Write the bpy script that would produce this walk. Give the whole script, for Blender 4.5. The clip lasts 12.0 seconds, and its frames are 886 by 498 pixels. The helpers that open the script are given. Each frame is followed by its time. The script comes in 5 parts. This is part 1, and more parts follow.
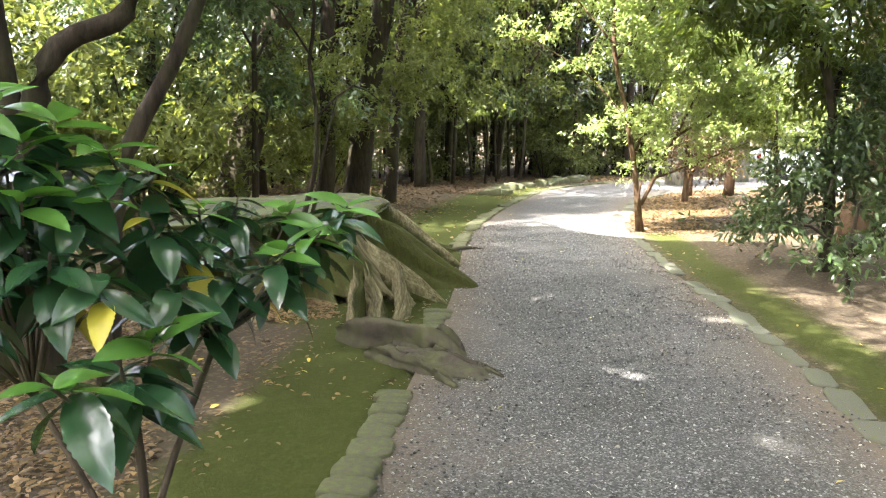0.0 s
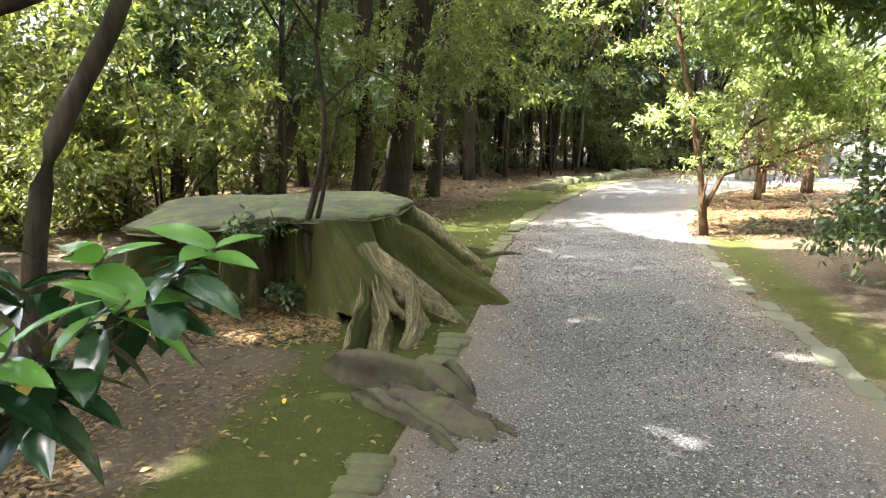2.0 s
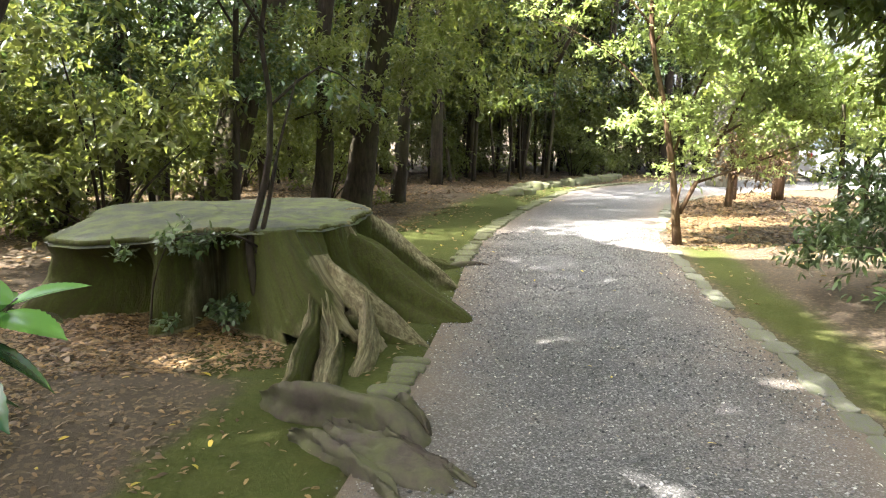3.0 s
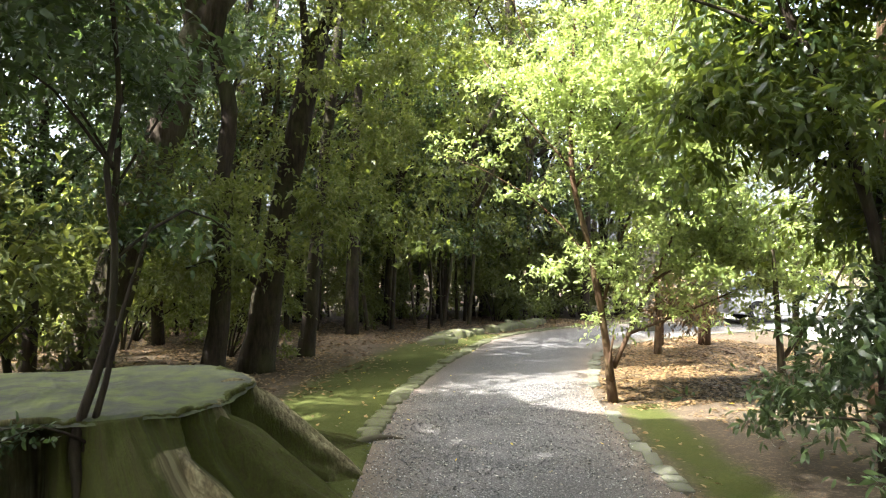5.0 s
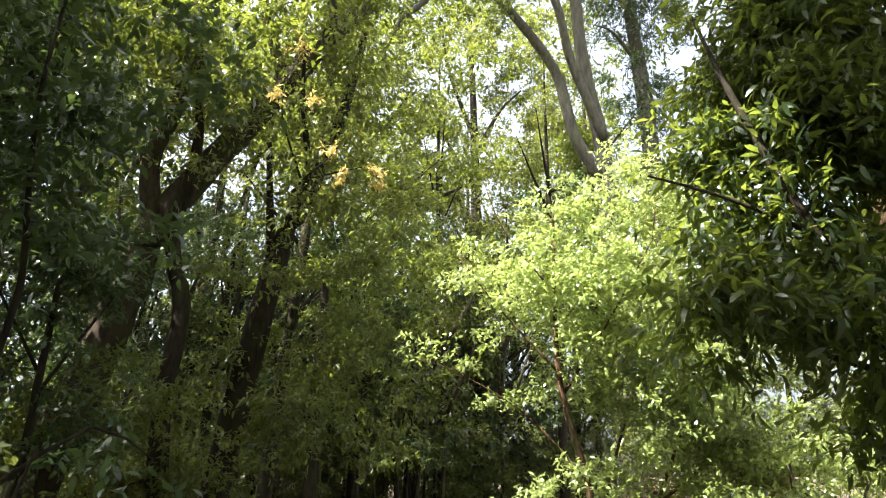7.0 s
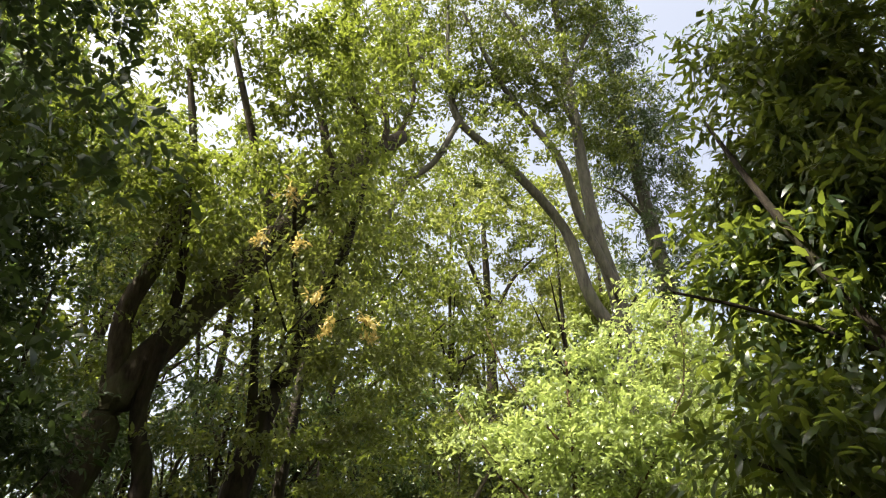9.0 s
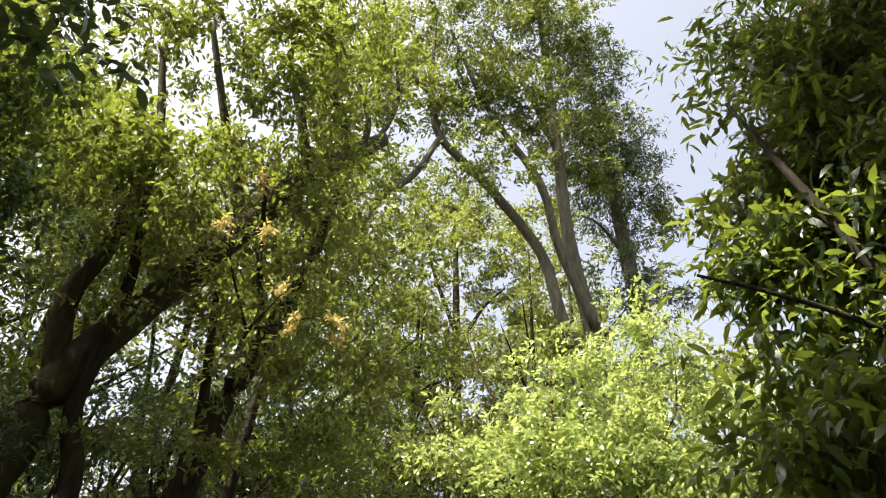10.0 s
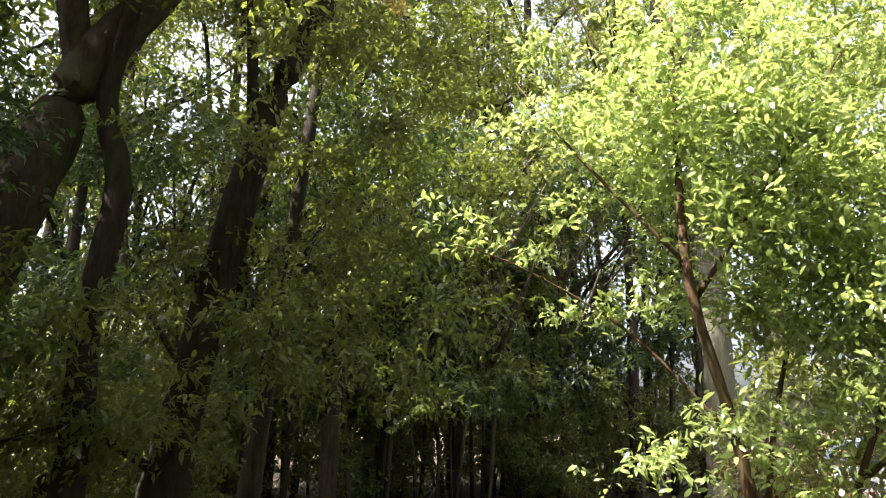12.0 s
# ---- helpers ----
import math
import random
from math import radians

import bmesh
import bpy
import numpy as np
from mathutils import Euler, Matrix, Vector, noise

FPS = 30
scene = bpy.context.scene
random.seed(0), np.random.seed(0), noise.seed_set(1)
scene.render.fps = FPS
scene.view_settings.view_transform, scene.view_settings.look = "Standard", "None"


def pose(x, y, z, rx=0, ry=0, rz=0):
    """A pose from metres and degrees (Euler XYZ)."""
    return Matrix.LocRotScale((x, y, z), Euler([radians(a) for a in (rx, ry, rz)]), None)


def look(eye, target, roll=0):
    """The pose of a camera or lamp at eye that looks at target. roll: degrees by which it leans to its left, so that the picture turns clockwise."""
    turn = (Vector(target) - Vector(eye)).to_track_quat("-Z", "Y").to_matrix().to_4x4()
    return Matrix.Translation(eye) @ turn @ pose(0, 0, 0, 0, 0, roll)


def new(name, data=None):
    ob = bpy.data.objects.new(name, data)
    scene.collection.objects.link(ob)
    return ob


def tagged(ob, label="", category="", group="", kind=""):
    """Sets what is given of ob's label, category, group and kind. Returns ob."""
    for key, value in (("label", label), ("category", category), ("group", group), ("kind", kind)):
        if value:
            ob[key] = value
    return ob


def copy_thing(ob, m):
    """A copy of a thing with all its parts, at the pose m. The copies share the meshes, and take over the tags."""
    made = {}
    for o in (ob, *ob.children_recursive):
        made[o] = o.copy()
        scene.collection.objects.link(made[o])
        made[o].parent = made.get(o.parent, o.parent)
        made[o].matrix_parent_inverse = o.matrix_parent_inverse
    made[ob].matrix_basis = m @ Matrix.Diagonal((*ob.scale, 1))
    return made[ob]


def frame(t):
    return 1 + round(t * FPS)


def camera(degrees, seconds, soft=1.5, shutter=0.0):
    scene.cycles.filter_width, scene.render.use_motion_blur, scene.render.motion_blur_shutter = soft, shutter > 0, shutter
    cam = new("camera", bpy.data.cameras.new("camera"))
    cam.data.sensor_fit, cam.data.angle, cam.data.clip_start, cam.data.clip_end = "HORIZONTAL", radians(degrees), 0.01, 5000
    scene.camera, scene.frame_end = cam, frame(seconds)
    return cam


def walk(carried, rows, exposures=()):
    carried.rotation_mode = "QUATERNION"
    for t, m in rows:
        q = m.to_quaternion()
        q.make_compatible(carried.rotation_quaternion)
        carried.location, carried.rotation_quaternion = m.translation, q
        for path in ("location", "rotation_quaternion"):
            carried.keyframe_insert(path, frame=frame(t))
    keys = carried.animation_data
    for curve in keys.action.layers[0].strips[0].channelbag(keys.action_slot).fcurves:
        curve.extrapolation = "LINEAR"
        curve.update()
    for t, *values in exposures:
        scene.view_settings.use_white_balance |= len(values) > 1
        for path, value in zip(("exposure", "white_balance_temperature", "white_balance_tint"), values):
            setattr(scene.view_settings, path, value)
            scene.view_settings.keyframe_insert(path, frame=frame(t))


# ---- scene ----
cam = camera(63.4, 12.0, soft=1.15)
METRES, EYE, TILT, LEAN, TURN = 6.5, 1.5, 0.0, 0.0, -19.5
ROWS = [
    (0.0, 0.0, 0.0, 0.0, 0.06, -9.5, -0.38),
    (0.5, 0.0091, 0.023, -0.0003, 1.49, -9.54, -1.62),
    (1.0, 0.0352, 0.0614, 0.002, 6.29, -9.15, -1.38),
    (1.5, 0.0461, 0.0958, -0.0001, 7.45, -10.32, -0.07),
    (2.0, 0.0444, 0.1434, 0.0028, 5.01, -10.37, -0.49),
    (2.5, 0.0491, 0.1826, 0.0014, 4.45, -10.71, -0.47),
    (4.5, 0.0625, 0.3304, 0.0089, -4.44, -2.32, -1.96),
    (5.0, 0.072, 0.3725, 0.012, -3.35, 1.28, -0.61),
    (5.5, 0.0708, 0.3922, 0.0157, -4.2, 4.72, 0.09),
    (6.0, 0.0598, 0.4285, 0.0213, -4.87, 10.29, 0.08),
    (6.5, 0.054, 0.4617, 0.0261, -5.73, 13.66, -0.09),
    (7.0, 0.0665, 0.4986, 0.0288, -6.09, 17.47, -0.18),
    (7.5, 0.0837, 0.5314, 0.0329, -2.83, 22.83, -0.85),
    (9.5, 0.1169, 0.6981, 0.041, -6.22, 33.16, -0.51),
    (10.0, 0.1096, 0.7545, 0.04, -8.28, 34.28, -1.45),
    (10.5, 0.1119, 0.8062, 0.0375, -8.31, 31.14, -0.68),
    (11.0, 0.1274, 0.8704, 0.0363, -7.03, 26.42, -0.24),
    (11.5, 0.1286, 0.9174, 0.0343, -4.08, 18.57, -0.81),
    (12.0, 0.1159, 0.9668, 0.0341, -2.23, 13.5, -1.14),
]
EXPOSURES = [(0.0, 3.5, 6200, 12), (2.5, 3.44, 6200, 12), (4.5, 2.92, 6150, 11), (6.5, 2.36, 6250, 11), (7.5, 1.87, 6400, 10), (9.5, 1.36, 6750, 9), (10.5, 1.36, 6700, 10), (11.5, 1.7, 6500, 11), (12.0, 2.05, 6400, 12)]
walk(cam, [(t, pose(0, 0, EYE, TILT, LEAN, TURN) @ pose(METRES * x, METRES * y, METRES * z, 90 + pitch, roll, yaw)) for t, x, y, z, yaw, pitch, roll in ROWS],
     exposures=EXPOSURES)

# ---- light ----
SUN_WAY = Vector((-0.55, -0.05, 0.86)).normalized()   # from the ground to the sun
world = bpy.data.worlds.new("sky")
scene.world = world
world.use_nodes = True
wn = world.node_tree.nodes
sky = wn.new("ShaderNodeTexSky")
sky.sky_type, sky.sun_disc = "NISHITA", False
sky.dust_density, sky.air_density = 8.0, 0.8
sky.sun_elevation = math.asin(SUN_WAY.z)
sky.sun_rotation = math.atan2(SUN_WAY.x, SUN_WAY.y)
wn["Background"].inputs["Strength"].default_value = 0.09
haze = wn.new("ShaderNodeHueSaturation")      # a hazy, whitish summer sky
haze.inputs["Saturation"].default_value, haze.inputs["Value"].default_value = 0.55, 2.05
world.node_tree.links.new(sky.outputs["Color"], haze.inputs["Color"])
world.node_tree.links.new(haze.outputs["Color"], wn["Background"].inputs["Color"])
sun = new("sun", bpy.data.lights.new("sun", "SUN"))
sun.data.energy, sun.data.angle, sun.data.color = 5.0, radians(0.55), (1.0, 0.95, 0.86)
sun.matrix_world = look((0, 0, 20), Vector((0, 0, 20)) - SUN_WAY)


# ---- materials ----
def shader(name, rough=0.8, spec=0.3):
    m = bpy.data.materials.new(name)
    m.use_nodes = True
    bsdf = m.node_tree.nodes["Principled BSDF"]
    bsdf.inputs["Roughness"].default_value = rough
    bsdf.inputs["Specular IOR Level"].default_value = spec
    return m, m.node_tree.nodes, m.node_tree.links, bsdf


def coords(n, l, stretch=(1, 1, 1)):
    tc, mp = n.new("ShaderNodeTexCoord"), n.new("ShaderNodeMapping")
    mp.inputs["Scale"].default_value = stretch
    l.new(tc.outputs["Object"], mp.inputs["Vector"])
    return mp.outputs["Vector"]


def noise_tex(n, l, vec, scale, detail=5.0, rough=0.6):
    t = n.new("ShaderNodeTexNoise")
    t.inputs["Scale"].default_value, t.inputs["Detail"].default_value, t.inputs["Roughness"].default_value = scale, detail, rough
    l.new(vec, t.inputs["Vector"])
    return t.outputs["Fac"]


def ramp(n, l, fac, stops):
    r = n.new("ShaderNodeValToRGB")
    el = r.color_ramp.elements
    while len(el) < len(stops):
        el.new(0.5)
    for e, (p, c) in zip(el, stops):
        e.position, e.color = p, (*c, 1) if len(c) == 3 else c
    l.new(fac, r.inputs["Fac"])
    return r.outputs["Color"]


def mixed(n, l, fac, a, b, mode="MIX"):
    m = n.new("ShaderNodeMix")
    m.data_type, m.blend_type = "RGBA", mode
    if isinstance(fac, (int, float)):
        m.inputs[0].default_value = fac
    else:
        l.new(fac, m.inputs[0])
    for s, v in ((m.inputs[6], a), (m.inputs[7], b)):
        if isinstance(v, tuple):
            s.default_value = (*v, 1)
        else:
            l.new(v, s)
    return m.outputs[2]


def bump(n, l, bsdf, height, strength, dist):
    b = n.new("ShaderNodeBump")
    b.inputs["Strength"].default_value, b.inputs["Distance"].default_value = strength, dist
    l.new(height, b.inputs["Height"])
    l.new(b.outputs["Normal"], bsdf.inputs["Normal"])


def maths(n, l, op, a, b):
    m = n.new("ShaderNodeMath")
    m.operation = op
    m.use_clamp = True
    for s, v in zip(m.inputs, (a, b)):
        if isinstance(v, (int, float)):
            s.default_value = v
        else:
            l.new(v, s)
    return m.outputs[0]


def leaf_material(name, dark, light, glow, rough=0.38, through_share=0.4, spec=0.5):
    """Foliage: glossy leaf with light coming through; each leaf has its own shade."""
    m, n, l, bsdf = shader(name, rough, spec)
    geo = n.new("ShaderNodeNewGeometry")
    big = noise_tex(n, l, coords(n, l), 0.9, 2.0)
    fac = maths(n, l, "ADD", maths(n, l, "MULTIPLY", geo.outputs["Random Per Island"], 0.7), maths(n, l, "MULTIPLY", big, 0.4))
    col = ramp(n, l, fac, [(0.15, dark), (0.85, light)])
    l.new(col, bsdf.inputs["Base Color"])
    tr = n.new("ShaderNodeBsdfTranslucent")
    l.new(mixed(n, l, 0.5, col, glow), tr.inputs["Color"])
    mx = n.new("ShaderNodeMixShader")
    mx.inputs[0].default_value = through_share
    l.new(bsdf.outputs[0], mx.inputs[1])
    l.new(tr.outputs[0], mx.inputs[2])
    l.new(mx.outputs[0], n["Material Output"].inputs["Surface"])
    return m


def bark_material(name, dark, light, moss=(0.08, 0.1, 0.03), mossy=0.5, scale=1.0):
    m, n, l, bsdf = shader(name, 0.9, 0.15)
    v = coords(n, l, (6 * scale, 6 * scale, 1.3 * scale))
    fine = noise_tex(n, l, v, 3.0, 8.0, 0.7)
    patch = noise_tex(n, l, coords(n, l), 2.2, 4.0)
    col = ramp(n, l, fine, [(0.3, dark), (0.7, light)])
    col = mixed(n, l, ramp(n, l, patch, [(0.45, (0, 0, 0)), (0.7, (mossy, mossy, mossy))]), col, moss)
    l.new(col, bsdf.inputs["Base Color"])
    bump(n, l, bsdf, fine, 0.8, 0.02)
    return m


GREEN = leaf_material("evergreen_leaf", (0.021, 0.035, 0.011), (0.12, 0.145, 0.045), (0.46, 0.5, 0.08), 0.36, 0.42, 0.4)
DEEP = leaf_material("dark_leaf", (0.022, 0.038, 0.016), (0.07, 0.105, 0.038), (0.2, 0.3, 0.05), 0.3, 0.3, 0.5)
# lime-green leaf, its colours lightened further to look overexposed in the sun
LIME = leaf_material("sunlit_lime_leaf", (0.06, 0.09, 0.026), (0.29, 0.36, 0.12), (0.7, 0.82, 0.2), 0.3, 0.45, 1.0)
MIXED = leaf_material("canopy_leaf", (0.016, 0.027, 0.007), (0.095, 0.12, 0.027), (0.42, 0.5, 0.055), 0.34, 0.4, 0.45)
WAXY = leaf_material("waxy_leaf", (0.007, 0.016, 0.008), (0.03, 0.054, 0.017), (0.58, 0.7, 0.08), 0.34, 0.38, 0.35)
RUSSET = leaf_material("russet_leaf", (0.33, 0.28, 0.08), (0.55, 0.46, 0.17), (0.6, 0.42, 0.12), 0.5, 0.4)
LITTER = leaf_material("dead_leaf", (0.045, 0.028, 0.014), (0.22, 0.14, 0.06), (0.3, 0.18, 0.06), 0.5, 0.08, 0.3)
DEBRIS = leaf_material("straw_bits", (0.16, 0.13, 0.09), (0.5, 0.46, 0.38), (0.3, 0.25, 0.15), 0.6, 0.05, 0.3)
YELLOW = leaf_material("yellow_leaf", (0.4, 0.27, 0.03), (0.55, 0.44, 0.07), (0.6, 0.45, 0.05), 0.5, 0.2)
BARK = bark_material("grey_brown_bark", (0.02, 0.015, 0.01), (0.085, 0.066, 0.047))
DARKBARK = bark_material("dark_bark", (0.012, 0.009, 0.007), (0.05, 0.038, 0.028), mossy=0.25)
PALEBARK = bark_material("pale_bark", (0.032, 0.03, 0.022), (0.135, 0.125, 0.095), (0.09, 0.1, 0.05), 0.5, 0.6)
REDBARK = bark_material("cedar_bark", (0.035, 0.021, 0.012), (0.12, 0.072, 0.04), mossy=0.3)


def ground_material():
    m, n, l, bsdf = shader("forest_floor", 0.95, 0.1)
    v = coords(n, l)
    fine, mid, big = noise_tex(n, l, v, 60, 6, 0.7), noise_tex(n, l, v, 7, 6, 0.65), noise_tex(n, l, v, 1.3, 4)
    crumb = n.new("ShaderNodeTexVoronoi")
    crumb.inputs["Scale"].default_value = 42
    l.new(v, crumb.inputs["Vector"])
    bits = n.new("ShaderNodeSeparateColor")
    l.new(crumb.outputs["Color"], bits.inputs[0])
    soil = mixed(n, l, fine, (0.02, 0.0155, 0.011), (0.1, 0.078, 0.054))
    soil = mixed(n, l, ramp(n, l, bits.outputs[0], [(0.72, (0, 0, 0)), (0.8, (0.8, 0.8, 0.8))]), soil, (0.14, 0.105, 0.065))
    soil = mixed(n, l, ramp(n, l, mid, [(0.35, (0, 0, 0)), (0.65, (0.6, 0.6, 0.6))]), soil, (0.075, 0.058, 0.04))
    moss = mixed(n, l, fine, (0.014, 0.023, 0.003), (0.056, 0.074, 0.01))
    moss = mixed(n, l, ramp(n, l, mid, [(0.4, (0, 0, 0)), (0.8, (0.35, 0.35, 0.35))]), moss, (0.085, 0.075, 0.02))
    at = n.new("ShaderNodeAttribute")
    at.attribute_name = "moss"
    soft = maths(n, l, "SUBTRACT", maths(n, l, "ADD", at.outputs["Fac"], maths(n, l, "MULTIPLY", maths(n, l, "ADD", maths(n, l, "MULTIPLY", mid, 0.6), maths(n, l, "MULTIPLY", big, 0.4)), 0.9)), 0.45)
    fac = ramp(n, l, soft, [(0.3, (0, 0, 0)), (0.6, (1, 1, 1))])
    l.new(mixed(n, l, fac, soil, moss), bsdf.inputs["Base Color"])
    bump(n, l, bsdf, maths(n, l, "ADD", maths(n, l, "MULTIPLY", fine, 0.5), maths(n, l, "MULTIPLY", mid, 0.5)), 0.7, 0.02)
    return m


def gravel_material():
    m, n, l, bsdf = shader("gravel_bed", 0.9, 0.2)
    v = coords(n, l)
    vo = n.new("ShaderNodeTexVoronoi")
    vo.inputs["Scale"].default_value = 120
    l.new(v, vo.inputs["Vector"])
    big, fine = noise_tex(n, l, v, 1.1, 5), noise_tex(n, l, v, 30, 5)
    sep = n.new("ShaderNodeSeparateColor")
    l.new(vo.outputs["Color"], sep.inputs[0])
    col = ramp(n, l, sep.outputs[0], [(0.0, (0.05, 0.05, 0.05)), (0.6, (0.092, 0.091, 0.09)), (0.93, (0.175, 0.172, 0.168)), (1.0, (0.3, 0.295, 0.28))])
    col = mixed(n, l, 0.85, col, ramp(n, l, big, [(0.32, (0.74, 0.72, 0.68)), (0.68, (1.0, 1.0, 1.0))]), "MULTIPLY")
    at = n.new("ShaderNodeAttribute")
    at.attribute_name = "edge"
    dirt = maths(n, l, "ADD", at.outputs["Fac"], maths(n, l, "MULTIPLY", ramp(n, l, big, [(0.5, (0, 0, 0)), (0.75, (1, 1, 1))]), 0.35))
    dirt = maths(n, l, "MULTIPLY", dirt, maths(n, l, "ADD", fine, 0.35))
    col = mixed(n, l, dirt, col, (0.13, 0.1, 0.07))
    l.new(col, bsdf.inputs["Base Color"])
    bump(n, l, bsdf, vo.outputs["Distance"], 0.45, 0.008)
    return m


def stone_material(name, dark, light, mossy):
    m, n, l, bsdf = shader(name, 0.9, 0.2)
    v = coords(n, l)
    fine, mid = noise_tex(n, l, v, 40, 6, 0.7), noise_tex(n, l, v, 6, 4)
    oi = n.new("ShaderNodeObjectInfo")
    col = mixed(n, l, fine, dark, light)
    col = mixed(n, l, maths(n, l, "MULTIPLY", oi.outputs["Random"], 0.6), col, tuple(c * 0.75 for c in light))
    col = mixed(n, l, ramp(n, l, mid, [(0.4, (0, 0, 0)), (0.65, (mossy, mossy, mossy))]), col, (0.1, 0.12, 0.035))
    l.new(col, bsdf.inputs["Base Color"])
    bump(n, l, bsdf, fine, 0.5, 0.01)
    return m


def stump_material():
    """Old wood: bare grey where worn, moss on the sides that face the sky."""
    m, n, l, bsdf = shader("mossy_old_wood", 0.9, 0.15)
    way, mp = n.new("ShaderNodeAttribute"), n.new("ShaderNodeMapping")
    way.attribute_name = "along"
    mp.inputs["Scale"].default_value = (11, 11, 1.5)
    l.new(way.outputs["Vector"], mp.inputs["Vector"])
    v = mp.outputs["Vector"]
    grain, mid, fine = noise_tex(n, l, v, 2.6, 8, 0.7), noise_tex(n, l, coords(n, l), 2.6, 5), noise_tex(n, l, coords(n, l), 55, 5, 0.7)
    wood = ramp(n, l, grain, [(0.3, (0.04, 0.032, 0.016)), (0.5, (0.15, 0.128, 0.07)), (0.72, (0.32, 0.285, 0.165))])
    moss = mixed(n, l, fine, (0.01, 0.015, 0.002), (0.06, 0.07, 0.007))
    moss = mixed(n, l, ramp(n, l, grain, [(0.35, (0.6, 0.6, 0.6)), (0.55, (0, 0, 0))]), moss, (0.045, 0.034, 0.02))
    at = n.new("ShaderNodeAttribute")
    at.attribute_name = "bare"
    k = maths(n, l, "SUBTRACT", maths(n, l, "ADD", maths(n, l, "MULTIPLY", mid, 0.8), 0.42), at.outputs["Fac"])
    fac = ramp(n, l, k, [(0.47, (0, 0, 0)), (0.66, (0.92, 0.92, 0.92))])
    l.new(mixed(n, l, fac, wood, moss), bsdf.inputs["Base Color"])
    bump(n, l, bsdf, maths(n, l, "ADD", maths(n, l, "MULTIPLY", grain, 0.8), maths(n, l, "MULTIPLY", fine, 0.2)), 1.0, 0.025)
    return m


def plain(name, a, b, scale=20, rough=0.7, spec=0.3, metal=0.0):
    m, n, l, bsdf = shader(name, rough, spec)
    bsdf.inputs["Metallic"].default_value = metal
    l.new(mixed(n, l, noise_tex(n, l, coords(n, l), scale), a, b), bsdf.inputs["Base Color"])
    return m


GROUND, GRAVEL = ground_material(), gravel_material()
KERB_MOSSY = stone_material("mossy_kerb_stone", (0.04, 0.038, 0.026), (0.125, 0.118, 0.08), 0.75)
KERB_GREY = stone_material("grey_kerb_stone", (0.055, 0.053, 0.045), (0.155, 0.148, 0.125), 0.55)
STUMP = stump_material()
STUMPTOP = stone_material("weathered_sawn_wood", (0.018, 0.02, 0.015), (0.088, 0.09, 0.07), 0.8)
ROOTWOOD = stone_material("worn_root", (0.022, 0.017, 0.014), (0.098, 0.08, 0.062), 0.45)
AUCUBA = leaf_material("glossy_shrub_leaf", (0.008, 0.026, 0.014), (0.026, 0.07, 0.026), (0.09, 0.22, 0.03), 0.2, 0.1, 0.7)
AUCUBA_NEW = leaf_material("fresh_shrub_leaf", (0.05, 0.12, 0.02), (0.1, 0.22, 0.04), (0.2, 0.46, 0.05), 0.24, 0.25, 0.5)
AUCUBA_OLD = leaf_material("yellowed_shrub_leaf", (0.4, 0.36, 0.04), (0.5, 0.42, 0.05), (0.5, 0.42, 0.05), 0.35, 0.3)


# ---- builders ----
rng = np.random.default_rng(7)


def part(name, bm, material, parent=None, label=""):
    me = bpy.data.meshes.new(name)
    bm.to_mesh(me)
    bm.free()
    me.materials.append(material)
    ob = new(name, me)
    ob.parent = parent
    return tagged(ob, label)


def thing(name, at=(0, 0, 0), label="", category="", group="", kind=""):
    ob = new(name)
    ob.empty_display_size = 0.2
    ob.location = at
    return tagged(ob, label, category, group, kind)


def mesh_ob(name, verts, faces, material, parent=None, smooth=False, label=""):
    me = bpy.data.meshes.new(name)
    me.from_pydata(verts, [], faces)
    me.materials.append(material)
    if smooth:
        me.shade_smooth()
    ob = new(name, me)
    ob.parent = parent
    return tagged(ob, label)


def quick_mesh(name, v, tris, material):
    """A triangle mesh from arrays."""
    me = bpy.data.meshes.new(name)
    me.vertices.add(len(v))
    me.vertices.foreach_set("co", v.astype(np.float32).ravel())
    me.loops.add(len(tris) * 3)
    me.loops.foreach_set("vertex_index", tris.astype(np.int32).ravel())
    me.polygons.add(len(tris))
    me.polygons.foreach_set("loop_start", np.arange(0, len(tris) * 3, 3, dtype=np.int32))
    me.update(calc_edges=True)
    me.materials.append(material)
    return me


def smooth_line(pts, step=0.12):
    """Catmull-Rom through the points, about step apart."""
    p = np.array(pts, float)
    p = np.vstack([2 * p[0] - p[1], p, 2 * p[-1] - p[-2]])
    out = []
    for a, b, c, d in zip(p[:-3], p[1:-2], p[2:-1], p[3:]):
        k = max(2, int(np.linalg.norm((c - b)[:3]) / step))
        for t in np.arange(k) / k:
            out.append(0.5 * (2 * b + (c - a) * t + (2 * a - 5 * b + 4 * c - d) * t * t + (3 * b - a - 3 * c + d) * t ** 3))
    out.append(p[-2])
    return np.array(out)


